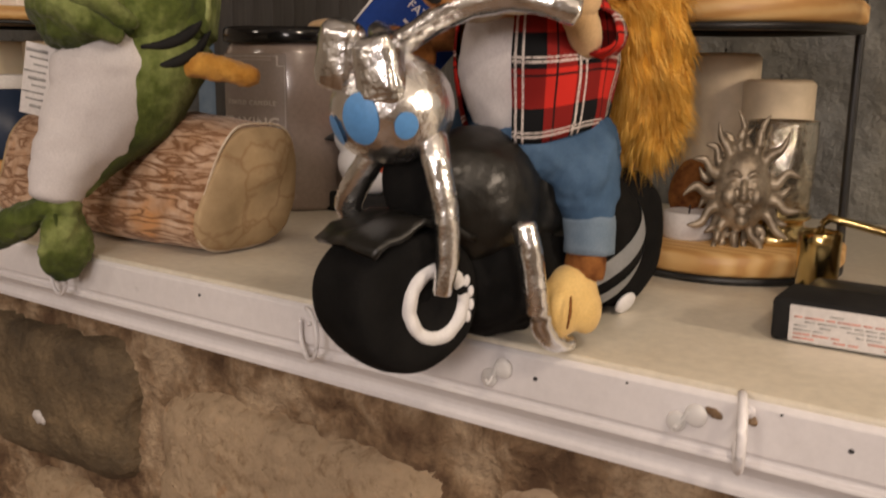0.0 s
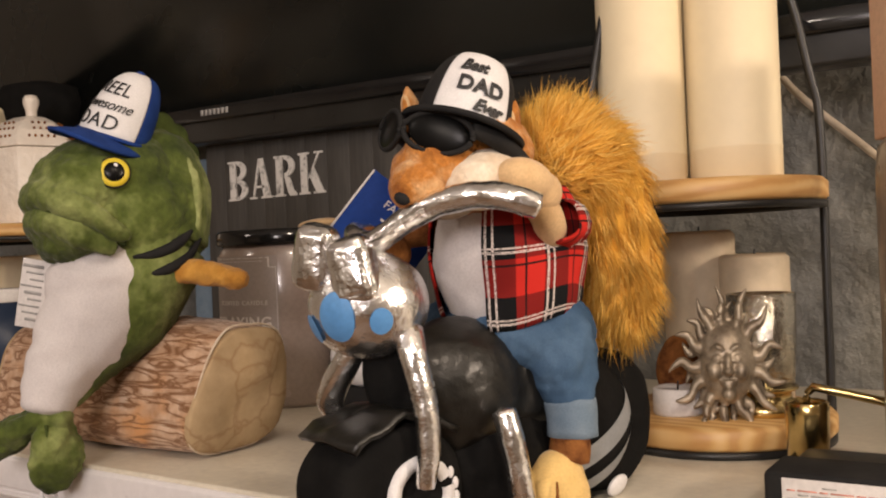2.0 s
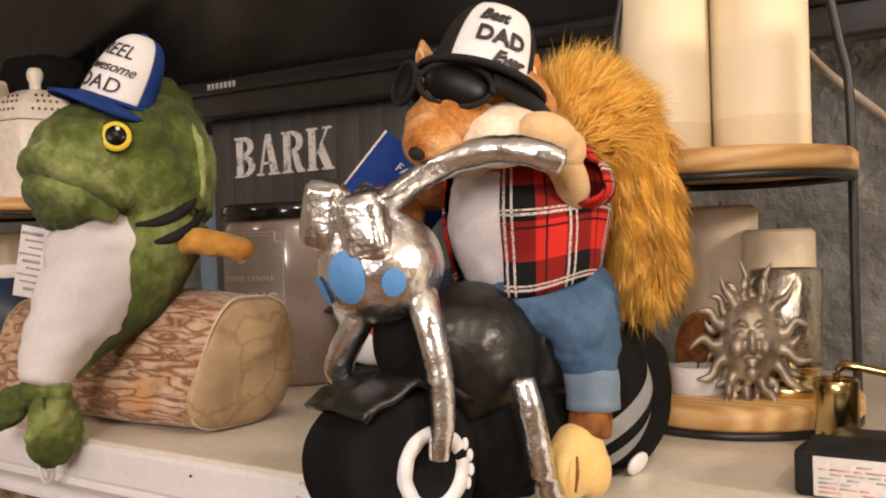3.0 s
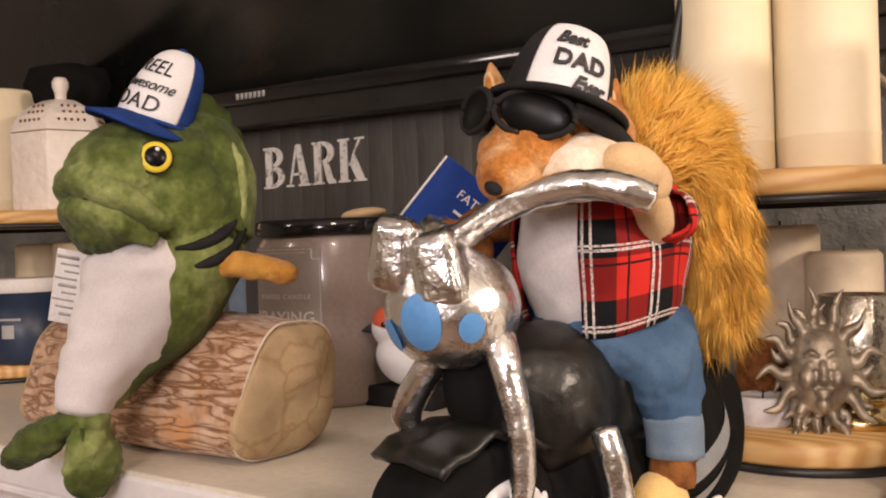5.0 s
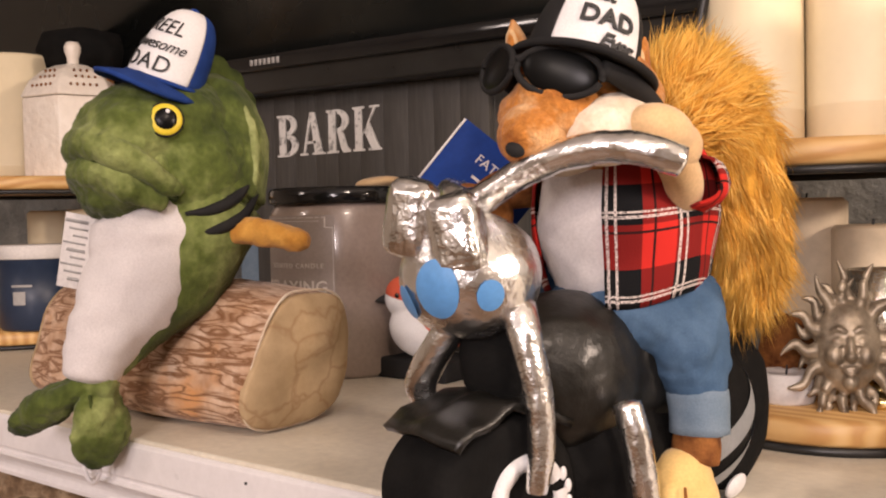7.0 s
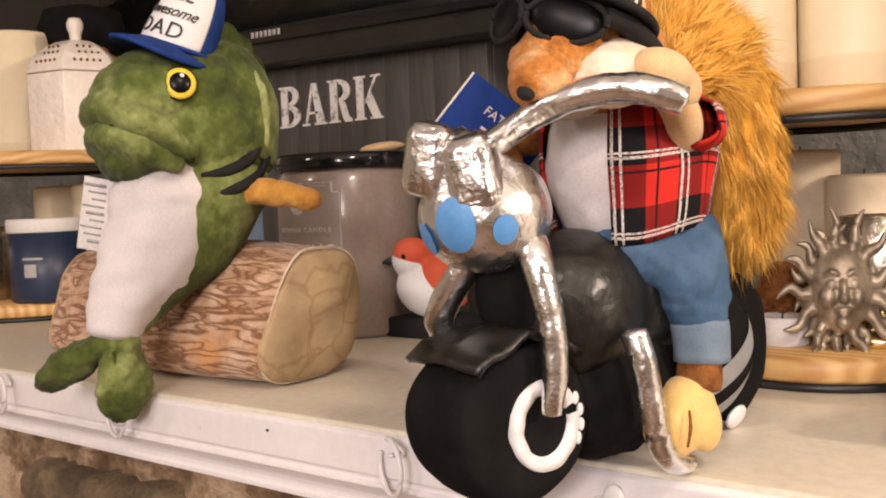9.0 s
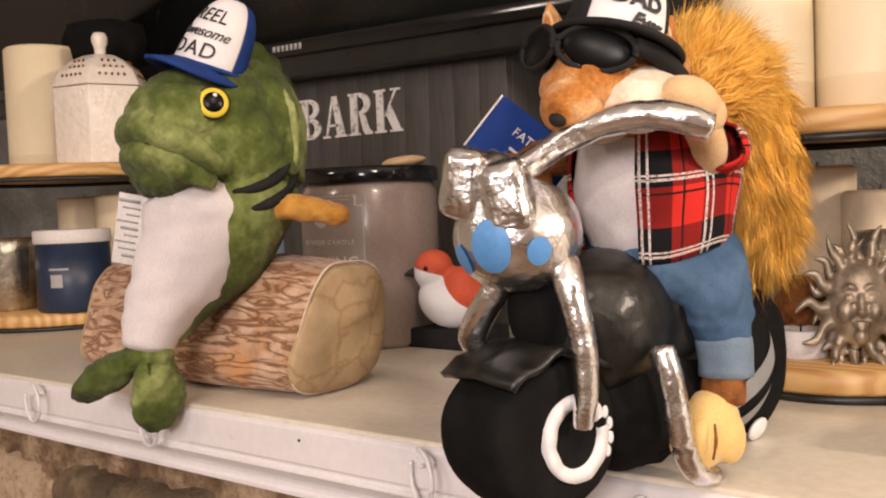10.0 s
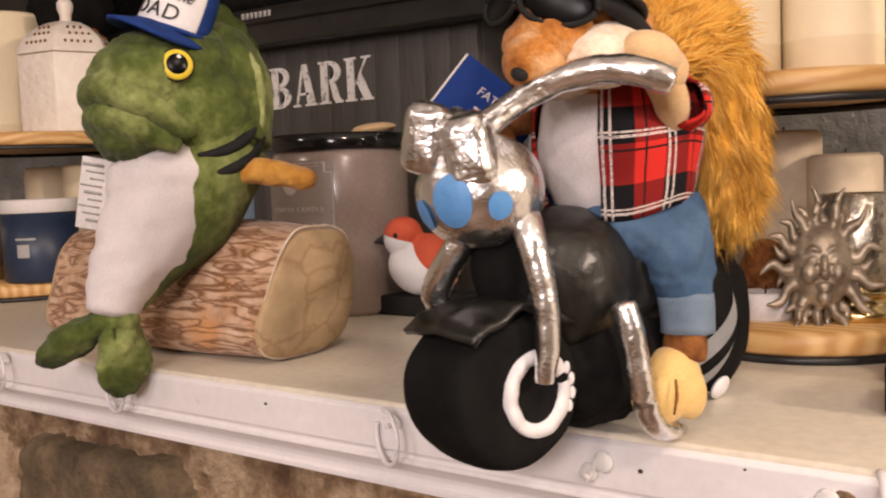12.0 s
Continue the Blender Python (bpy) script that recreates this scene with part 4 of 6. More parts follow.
def wheel_mesh(c, R, half, hub):
    """A fat stuffed wheel about x, with a rounded tread and dished sides."""
    bm = bmesh.new()
    prof = [(0.0, half * 0.84), (hub, half * 0.86), (hub * 1.15, half * 0.94), (R * 0.72, half), (R * 0.87, half * 0.95), (R * 0.95, half * 0.80), (R * 0.99, half * 0.5), (R, half * 0.2)]
    prof = prof + [(r, -x) for r, x in reversed(prof)]
    n, rings = 48, []
    for r, x in prof:
        ring = []
        for k in range(n):
            a = 2 * math.pi * k / n
            p = Vector((x, r * math.cos(a), r * math.sin(a)))
            p *= 1 + 0.03 * noise.noise(p * 45)
            ring.append(bm.verts.new(p + Vector(c)))
        rings.append(ring)
    for a, b in zip(rings, rings[1:]):
        for k in range(n):
            bm.faces.new((a[k], a[(k + 1) % n], b[(k + 1) % n], b[k]))
    bmesh.ops.remove_doubles(bm, verts=bm.verts, dist=1e-5)
    return bm


wheel = front("front_wheel", wheel_mesh((-0.001, 0, 0.0400), 0.0385, 0.0255, 0.011), BLACKPLUSH, "black plush front wheel")
bm = bmesh.new()
n = 56
rings = []
for r, x in ((0.0138, 0.0215), (0.0140, 0.0252), (0.0202, 0.0262), (0.0208, 0.0222)):
    rings.append([bm.verts.new((x + 0.0004 * math.sin(9 * t0), (r + 0.0006 * noise.noise(Vector((t0 * 2, r * 99, 0)))) * math.cos(t0) * 0.92 + 0.008, 0.0395 + r * math.sin(t0) * 1.04)) for t0 in [2 * math.pi * k / n for k in range(n)]])
for a, b in zip(rings, rings[1:]):
    for k in range(n):
        if not (2 <= k <= 3):
            bm.faces.new((a[k], a[(k + 1) % n], b[(k + 1) % n], b[k]))
front("rim_ring", bm, WHITECLOTH, "white appliqued rim ring", wheel)
for k, a in enumerate((-28, -8, 14, 34)):
    bm = bmesh.new()
    ball(bm, (0.0252, 0.0185 * math.cos(radians(a)) + 0.010, 0.0395 + 0.0185 * math.sin(radians(a))), (0.0010, 0.0019, 0.0032), seg=12)
    front("rim_stitch", bm, WHITECLOTH, "", wheel)

bm = bmesh.new()
nu, nv = 24, 12
g = []
for j in range(nv + 1):
    row = []
    for i in range(nu + 1):
        a = radians(137 - 92 * j / nv)
        x = -0.0285 + 0.057 * i / nu
        R = 0.0432 + 0.0035 * max(0, 1 - j / 3.0) - 0.0030 * (abs(x) / 0.0285) ** 3 + 0.0030 * noise.noise(Vector((x * 55, j * 0.5, 3))) + 0.0028 * max(0, 1 - abs(x - 0.004) / 0.006) * (j / nv) + 0.004 * (j / nv)
        row.append(bm.verts.new((x * (1 - 0.10 * (j / nv)), R * math.cos(a), 0.0400 + R * math.sin(a))))
    g.append(row)
for j in range(nv):
    for i in range(nu):
        bm.faces.new((g[j][i], g[j][i + 1], g[j + 1][i + 1], g[j + 1][i]))
fender = front("front_fender", bm, VINYL, "black vinyl front mudguard")
s = fender.modifiers.new("vinyl", "SOLIDIFY")
s.thickness = 0.0035

bm = bmesh.new()
tube(bm, [(0.021, 0.006, 0.124, 0.0078), (0.028, 0.004, 0.112, 0.0074), (0.0322, 0.007, 0.088, 0.0065), (0.0325, 0.008, 0.065, 0.0062), (0.0305, 0.006, 0.0465, 0.0050)], 6, 16, flat=0.85, lump=0.0004, freq=90)
front("fork", bm, FOIL, "silver foil fork leg")
bm = bmesh.new()
tube(bm, [(-0.006, -0.006, 0.120, 0.0070), (-0.013, -0.010, 0.107, 0.0082), (-0.021, -0.0125, 0.095, 0.0082), (-0.027, -0.0125, 0.086, 0.0074), (-0.030, -0.009, 0.078, 0.0060)], 6, 16, flat=0.85, lump=0.0004, freq=90)
front("fork", bm, FOIL, "silver foil fork leg")
bm = bmesh.new()
ball(bm, (-0.002, 0.014, 0.100), (0.021, 0.018, 0.027), seg=20, lump=0.002, freq=80)
front("fork_crown", bm, BLACKPLUSH)

bm = bmesh.new()
ball(bm, (0, -0.003, 0.1375), (0.0305, 0.0305, 0.0285), seg=40, lump=0.0012, freq=70)
light = front("headlight", bm, FOIL, "round silver foil headlight")


def decal(az, el, rx, rz):
    """An oval laid on the headlight's ball, facing az degrees to its left of straight ahead."""
    bm = bmesh.new()
    c = Vector((0, -0.003, 0.1375))
    d = Vector((math.sin(radians(az)) * math.cos(radians(el)), -math.cos(radians(az)) * math.cos(radians(el)), math.sin(radians(el))))
    e1 = Vector((math.cos(radians(az)), math.sin(radians(az)), 0))
    e2 = d.cross(e1) * -1
    rings = []
    for k in range(6):
        f = k / 5
        ring = []
        for i in range(32):
            a = 2 * math.pi * i / 32
            p = d * 0.0305 + e1 * rx * f * math.cos(a) + e2 * rz * f * math.sin(a)
            p = p.normalized()
            ring.append(bm.verts.new(c + Vector((p.x * 0.0317, p.y * 0.0317, p.z * 0.0297))))
        rings.append(ring)
    for r0, r1 in zip(rings, rings[1:]):
        for i in range(32):
            bm.faces.new((r0[i], r0[(i + 1) % 32], r1[(i + 1) % 32], r1[i]))
    bmesh.ops.remove_doubles(bm, verts=bm.verts, dist=1e-5)
    front("decal", bm, DECALBLUE, "blue oval patch", light)


decal(28, -9, 0.0098, 0.0145)
decal(70, -14, 0.0056, 0.0072)
decal(-10, -22, 0.0058, 0.0085)

def crushed(c, size, rot, seed):
    bm = bmesh.new()
    box(bm, (0, 0, 0), size, min(size) * 0.40, seg=4)
    bmesh.ops.subdivide_edges(bm, edges=bm.edges, cuts=3, use_grid_fill=True)
    for v in bm.verts:
        v.co *= 1 + 0.06 * noise.noise(v.co * 70 + Vector((seed, 0, 0))) + 0.035 * noise.noise(Vector((v.co.x * 130, v.co.y * 130, v.co.z * 420 + seed)))
    bmesh.ops.transform(bm, matrix=pose(*c, *rot), verts=bm.verts)
    return bm


front("bar_clamp", crushed((-0.0050, -0.0290, 0.1630), (0.0215, 0.021, 0.0355), (6, 9, 40), 1.7), CRINKLE, "crumpled silver foil block")
front("bar_clamp", crushed((0.0145, -0.0190, 0.1550), (0.0235, 0.021, 0.036), (2, -11, 40), 5.1), CRINKLE, "crumpled silver foil block")
bm = bmesh.new()
tube(bm, [(-0.024, -0.072, 0.170, 0.0062), (-0.010, -0.078, 0.170, 0.0066), (0.007, -0.074, 0.1800, 0.0068), (0.027, -0.071, 0.1875, 0.0070), (0.047, -0.064, 0.1910, 0.0073), (0.063, -0.057, 0.1885, 0.0073), (0.0725, -0.048, 0.1835, 0.0066)], 8, 16, lump=0.0009, freq=130)
part("handlebar", bm, FOIL, bike, "stitched silver foil handlebar")
bm = bmesh.new()
tube(bm, [(-0.026, -0.072, 0.170, 0.0062), (-0.038, -0.066, 0.174, 0.0060), (-0.052, -0.052, 0.176, 0.0060), (-0.058, -0.036, 0.176, 0.006)], 7, 14, lump=0.0009, freq=130)
part("handlebar", bm, FOIL, bike, "stitched silver foil handlebar")

bm = bmesh.new()
ball(bm, (0.001, -0.030, 0.0865), (0.0340, 0.047, 0.0395), (-8, 0, 0), seg=32, lump=0.0015, freq=40)
ball(bm, (0, 0.01, 0.085), (0.036, 0.05, 0.04), seg=28)
soften(part("fuel_tank", bm, VINYL, bike, "glossy black vinyl fuel tank"), 0.0026, 5, 0.5, 0.003, 0.03)
bm = bmesh.new()
ball(bm, (0, -0.010, 0.044), (0.037, 0.048, 0.042), seg=28, lump=0.002, freq=40)
ball(bm, (0, 0.02, 0.042), (0.034, 0.05, 0.040), seg=28)
soften(part("engine_body", bm, BLACKPLUSH, bike, "black plush engine body"), 0.003, 4, 0.5, 0.006, 0.02)

RC, RR = Vector((0, 0.062, 0.052)), Vector((0.046, 0.056, 0.050))
bm = bmesh.new()
ball(bm, RC, RR, seg=40)
part("rear_body", bm, BLACKPLUSH, bike, "black plush rear body")
for k in range(2):
    bm = bmesh.new()
    g = []
    for i in range(25):
        s = -0.95 + 1.9 * i / 24
        row = []
        for w in (-0.0075, -0.0025, 0.0025, 0.0075):
            y, z = s * 0.050, -0.031 + k * 0.027 + s * 0.026 + w
            q = 1 - (y / RR.y) ** 2 - (z / RR.z) ** 2
            row.append((y, z, math.sqrt(q) * RR.x + 0.0008 if q > 0.01 else None))
        g.append(row)
    vs = [[bm.verts.new((x, RC.y + y, RC.z + z)) if x else None for y, z, x in row] for row in g]
    for a, b in zip(vs, vs[1:]):
        for i in range(3):
            q = (a[i], a[i + 1], b[i + 1], b[i])
            if all(q):
                bm.faces.new(q)
    part("grey_stripe", bm, GREYCLOTH, bike, "slanted grey cloth stripe")
rear = part("rear_wheel", wheel_mesh((0.0, 0.100, 0.0475), 0.047, 0.028, 0.014), BLACKPLUSH, bike, "black plush rear wheel")
bm = bmesh.new()
ball(bm, (0.029, 0.090, 0.0075), (0.003, 0.011, 0.0075), (0, 20, 0), seg=16)
part("rim_patch", bm, WHITECLOTH, bike, "white cloth rim patch")
bm = bmesh.new()
tube(bm, [(0.040, -0.040, 0.077, 0.0066), (0.044, -0.039, 0.062, 0.0066), (0.046, -0.036, 0.040, 0.0064), (0.047, -0.030, 0.020, 0.0060), (0.048, -0.019, 0.0095, 0.0056), (0.050, -0.006, 0.0062, 0.0042)], 6, 14, lump=0.0006, freq=150)
part("foot_guard", bm, FOIL, bike, "curved silver foil crash bar")
bm = bmesh.new()
tube(bm, [(-0.040, -0.040, 0.077, 0.0066), (-0.046, -0.036, 0.040, 0.0064), (-0.049, -0.030, 0.020, 0.0062), (-0.053, -0.010, 0.0075, 0.0055)], 6, 14, lump=0.0006, freq=150)
part("foot_guard", bm, FOIL, bike, "curved silver foil crash bar")

# ---- plush squirrel ----
sq = thing("plush_squirrel", BIKE @ pose(0.008, 0.011, 0.10), "plush squirrel rider in flannel shirt and jeans seated on toy motorcycle", "plush toy")
UP = Matrix.Translation((0, 0, -0.10))


def limb(name, bm, mat, label="", voxel=0.0, rounds=4, parent=None, wrinkle=0.0, crease=0.02):
    bmesh.ops.transform(bm, matrix=UP, verts=bm.verts)
    ob = part(name, bm, mat, parent or sq, label)
    return soften(ob, voxel, rounds, 0.5, wrinkle, crease) if voxel else ob


bm = bmesh.new()
ball(bm, (0, 0.0, 0.160), (0.0425, 0.0440, 0.056), seg=36)
limb("torso", bm, WHITEFLEECE, "white fleece chest", 0.003, 4, None, 0.004, 0.025)

# the open shirt wraps the torso from one front edge round the back to the other
bm = bmesh.new()
uvl = bm.loops.layers.uv.new("UVMap")
nu, nv = 64, 22
g, uv = [], {}
for j in range(nv + 1):
    row = []
    for i in range(nu + 1):
        a = radians(19 + 300 * i / nu)
        z = 0.121 + 0.077 * j / nv
        f = (z - 0.160) / 0.062
        R = 0.0465 * math.sqrt(max(0.05, 1 - f * f)) + 0.0035 * max(0, (0.14 - z) / 0.02)
        R *= 1 + 0.022 * math.sin(5 * a + 60 * z) + 0.03 * noise.noise(Vector((a * 1.6, z * 45, 0)))
        z2 = z - 0.004 * math.sin(3 * a) * (1 - j / nv)
        v = bm.verts.new((R * math.sin(a), -R * math.cos(a) * 0.98, z2))
        uv[v] = ((a - radians(19)) * 0.05, z - 0.121)
        row.append(v)
    g.append(row)
for j in range(nv):
    for i in range(nu):
        f = bm.faces.new((g[j][i], g[j][i + 1], g[j + 1][i + 1], g[j + 1][i]))
        for lp in f.loops:
            lp[uvl].uv = uv[lp.vert]
shirt = limb("flannel_shirt", bm, PLAID, "open red and black plaid flannel shirt")
s = shirt.modifiers.new("cloth", "SOLIDIFY")
s.thickness = 0.0012
# a turned-up sleeve cuff by the shoulder
bm = bmesh.new()
uvl = bm.loops.layers.uv.new("UVMap")
tube(bm, [(0.026, 0.014, 0.178, 0.0150), (0.038, 0.004, 0.176, 0.0150), (0.0465, -0.010, 0.1765, 0.0130), (0.0485, -0.015, 0.1775, 0.0120)], 5, 18, caps=False, lump=0.002, freq=90)
for f in bm.faces:
    for lp in f.loops:
        lp[uvl].uv = (lp.vert.co.y * 1.3 + 0.004, lp.vert.co.z + 0.01)
sl = limb("sleeve", bm, PLAID, "short plaid sleeve edge")
s = sl.modifiers.new("cloth", "SOLIDIFY")
s.thickness = 0.0016

UP = Matrix.Translation((-0.005, -0.008, -0.10))
bm = bmesh.new()
ball(bm, (0.004, 0.018, 0.112), (0.044, 0.050, 0.028), seg=30)
tube(bm, [(0.022, 0.018, 0.114, 0.028), (0.034, 0.013, 0.100, 0.0240), (0.041, 0.011, 0.082, 0.0170), (0.044, 0.010, 0.068, 0.0122), (0.0445, 0.009, 0.060, 0.0118)], 5, 20, lump=0.002, freq=60)
tube(bm, [(-0.022, 0.016, 0.116, 0.028), (-0.038, 0.010, 0.106, 0.0265), (-0.044, 0.008, 0.090, 0.0225), (-0.046, 0.010, 0.068, 0.0155)], 5, 20, lump=0.002, freq=60)
limb("jeans", bm, DENIM, "blue denim jeans", 0.0022, 2, None, 0.0060, 0.015)
for sx in (1, -1):
    bm = bmesh.new()
    tube(bm, [(sx * 0.0442, 0.009, 0.0755, 0.0142), (sx * 0.0447, 0.009, 0.068, 0.0144), (sx * 0.0452, 0.008, 0.0555, 0.0138)], 4, 24, lump=0.001, freq=80)
    limb("jeans_cuff", bm, PALEDENIM, "pale turned-up denim cuff")
    bm = bmesh.new()
    tube(bm, [(sx * 0.045, 0.008, 0.058, 0.0108), (sx * 0.045, 0.006, 0.050, 0.0112), (sx * 0.045, 0.004, 0.042, 0.0112)], 4, 18, lump=0.0015, freq=120)
    limb("ankle", bm, BROWNFUR, "short brown plush ankle")
    bm = bmesh.new()
    ball(bm, (sx * 0.041, -0.003, 0.033), (0.0150, 0.0175, 0.0165), (18, 0, 0), seg=26)
    ball(bm, (sx * 0.044, -0.013, 0.025), (0.0082, 0.0125, 0.015), (14, 0, 0), seg=20)
    ball(bm, (sx * 0.034, -0.016, 0.025), (0.0078, 0.0110, 0.015), (14, 0, 0), seg=20)
    ball(bm, (sx * 0.0505, -0.001, 0.025), (0.0078, 0.0120, 0.015), (14, 0, 0), seg=20)
    paw = limb("foot", bm, YELLOWTAN, "tan fleece paw", 0.002, 3)
    for y, x in ((-0.0250, 0.0405), (-0.0175, 0.0530)):
        bm = bmesh.new()
        tube(bm, [(sx * (x - 0.001), y - 0.0015, 0.036, 0.0006), (sx * (x + 0.001), y - 0.0045, 0.028, 0.0009), (sx * (x - 0.0015), y - 0.003, 0.018, 0.0006)], 5, 6)
        limb("toe_stitch", bm, BROWNFUR, "dark stitched toe line", parent=paw)
    bm = bmesh.new()
    tube(bm, [(sx * 0.034, 0.004, 0.172, 0.011), (sx * 0.044, -0.004, 0.171, 0.0095), (sx * 0.050, -0.014, 0.178, 0.0092), (sx * 0.0505, -0.024, 0.189, 0.0095)] if sx > 0 else [(-0.036, 0.004, 0.18, 0.013), (-0.05, -0.02, 0.176, 0.011), (-0.050, -0.04, 0.167, 0.009), (-0.042, -0.054, 0.168, 0.009)], 5, 18)
    limb("arm", bm, TANFLEECE if sx > 0 else BROWNFUR, "tan fleece arm" if sx > 0 else "brown plush arm", 0.002, 3)
    bm = bmesh.new()
    hc = Vector((0.0495, -0.034, 0.1985)) if sx > 0 else Vector((-0.040, -0.056, 0.169))
    ball(bm, hc, (0.0145, 0.0190, 0.0120) if sx > 0 else (0.010, 0.014, 0.010), (-16, 0, 0), seg=24)
    ball(bm, hc + Vector((0.002, 0.012, -0.006)), (0.0115, 0.012, 0.012), seg=20)
    limb("paw", bm, TANFLEECE if sx > 0 else BROWNFUR, "plush paw gripping the handlebar", 0.002, 3)

UP = Matrix.Translation((0.003, 0.003, -0.108))
bm = bmesh.new()
ball(bm, (0, -0.036, 0.224), (0.0325, 0.040, 0.031), seg=34)
ball(bm, (0, -0.062, 0.217), (0.026, 0.028, 0.021), (16, 0, 0), seg=26)
ball(bm, (0, -0.02, 0.205), (0.03, 0.03, 0.02), seg=24)
limb("head", bm, FACEFUR, "russet plush head", 0.0024, 3, None, 0.005, 0.014)
bm = bmesh.new()
ball(bm, (0.0, -0.079, 0.2075), (0.0165, 0.0190, 0.0150), (26, 0, 0), seg=20)
limb("muzzle", bm, FACEFUR, "orange plush nose bridge", 0.0018, 3)
bm = bmesh.new()
ball(bm, (0.0235, -0.055, 0.2085), (0.0170, 0.025, 0.0165), (10, 0, -20), seg=22)
ball(bm, (-0.0225, -0.044, 0.211), (0.0155, 0.020, 0.0125), (10, 0, 20), seg=22)
limb("face_patch", bm, CREAMFUR, "cream plush face", 0.002, 3)
bm = bmesh.new()
ball(bm, (0.0, -0.060, 0.198), (0.017, 0.018, 0.010), seg=20)
ball(bm, (0.015, -0.064, 0.2035), (0.009, 0.010, 0.009), seg=16)
ball(bm, (0.008, -0.082, 0.1985), (0.009, 0.009, 0.0075), seg=16)
limb("chin", bm, GREYFUR, "grey-brown plush chin", 0.0018, 3)
bm = bmesh.new()
ball(bm, (0.001, -0.0945, 0.1995), (0.0048, 0.0040, 0.0036), (0, 20, 0), seg=16)
limb("nose", bm, BLACKFELT, "black stitched nose")
for sx in (1, -1):
    ec = Vector((0.020, -0.024, 0.240)) if sx > 0 else Vector((-0.034, -0.046, 0.2545))
    bm = bmesh.new()
    tube(bm, [(ec.x, ec.y, ec.z - 0.012, 0.0075), (ec.x, ec.y, ec.z, 0.0072), (ec.x + sx * 0.002, ec.y, ec.z + 0.009, 0.0040), (ec.x + sx * 0.003, ec.y, ec.z + 0.0135, 0.0010)], 5, 14, flat=0.6)
    ear = limb("ear", bm, FACEFUR, "rounded brown plush ear")
    bm = bmesh.new()
    ball(bm, ec + Vector((sx * 0.0005, -0.0042, 0)), (0.0042, 0.0016, 0.0085), (0, sx * 12, sx * 10), seg=16)
    limb("inner_ear", bm, TANFLEECE, "pale inner ear", parent=ear)

# fluffy tail: a core with many tapered tufts over it
UP = Matrix.Translation((0, 0, -0.104))
TAIL = [(0.004, 0.036, 0.216, 0.022), (0.004, 0.058, 0.228, 0.028), (0.004, 0.084, 0.213, 0.033), (0.004, 0.097, 0.180, 0.0350), (0.005, 0.100, 0.146, 0.032), (0.005, 0.093, 0.118, 0.022)]
bm = bmesh.new()
tube(bm, TAIL, 6, 22, lump=0.003, freq=50)
limb("tail", bm, GOLDFLEECE, "golden fluffy tail core", 0.004, 3)
rng = random.Random(7)
spine = curve_points(TAIL, 12)
verts, faces = [], []
for k in range(34000):
    i = rng.randrange(1, len(spine) - 1)
    c, r = Vector(spine[i][:3]), spine[i][3]
    d = Vector((rng.gauss(0, 1), rng.gauss(0, 1), rng.gauss(0, 1))).normalized()
    along = (Vector(spine[i + 1][:3]) - Vector(spine[i - 1][:3])).normalized()
    d = (d - along * d.dot(along) * (0.75 if i > 8 else 0.2)).normalized()
    q = c * 70 + d * 3.4
    clump = Vector((noise.noise(q), noise.noise(q + Vector((9, 0, 0))), noise.noise(q + Vector((0, 9, 0)))))
    p = c + d * r * 0.80
    ln = rng.uniform(0.014, 0.030)
    w = rng.uniform(0.00018, 0.00042)
    droop = Vector((0, 0, -1)) * 0.75 if i > 20 else Vector((0, -0.1, 0.15))
    g1 = (d * 0.6 + along * 0.6 + clump * 0.9 + droop * 0.3).normalized()
    g2 = (d * 0.28 + along * 0.8 + clump * 1.1 + droop * 0.9).normalized()
    side = g1.cross(Vector((rng.gauss(0, 1), rng.gauss(0, 1), rng.gauss(0, 1)))).normalized()
    out = side.cross(g1)
    mid, tip = p + g1 * ln * 0.5, p + g1 * ln * 0.5 + g2 * ln * 0.6
    b = len(verts)
    for q, s in ((p, 1.0), (mid, 0.85)):
        for j in range(3):
            a = 2 * math.pi * j / 3
            verts.append(q + (side * math.cos(a) + out * math.sin(a)) * w * s)
    verts.append(tip)
    for j in range(3):
        faces.append((b + j, b + (j + 1) % 3, b + 3 + (j + 1) % 3, b + 3 + j))
        faces.append((b + 3 + j, b + 3 + (j + 1) % 3, b + 6))
me = bpy.data.meshes.new("tail_fur")
me.from_pydata([UP @ v for v in verts], [], faces)
me.materials.append(FUR)
for poly in me.polygons:
    poly.use_smooth = True
fur = new("tail_fur", me)
fur.parent = sq
tagged(fur, "long golden-orange tail fur", kind="stuff")

# sunglasses
shades = thing("toy_sunglasses", BIKE @ pose(0.0070, -0.0635, 0.2275, -8, 9, -5), "black plastic toy sunglasses on plush squirrel's face", "sunglasses")
for sx in (1, -1):
    bm = bmesh.new()
    ball(bm, (sx * 0.0185, -0.004 + 0.0035 * 1, 0.0), (0.0175, 0.0030, 0.0108), (0, sx * 12, sx * 26), seg=24)
    part("lens", bm, LENSBLACK, shades, "glossy black lens")
    bm = bmesh.new()
    pts = [(sx * 0.0185 + 0.0172 * math.cos(a), -0.001 + sx * 0.0172 * math.cos(a) * 0.48 * 1.0, 0.0106 * math.sin(a), 0.0016) for a in [2 * math.pi * k / 24 for k in range(25)]]
    tube(bm, pts, 2, 8)
    part("rim", bm, BLACKFELT, shades)
    bm = bmesh.new()
    tube(bm, [(sx * 0.034, 0.008, 0.004, 0.0040), (sx * 0.0375, 0.022, 0.002, 0.0048), (sx * 0.0385, 0.040, -0.004, 0.0048), (sx * 0.038, 0.056, -0.011, 0.0036)], 5, 12, flat=1.0)
    part("temple", bm, BLACKFELT, shades, "wide black side arm")
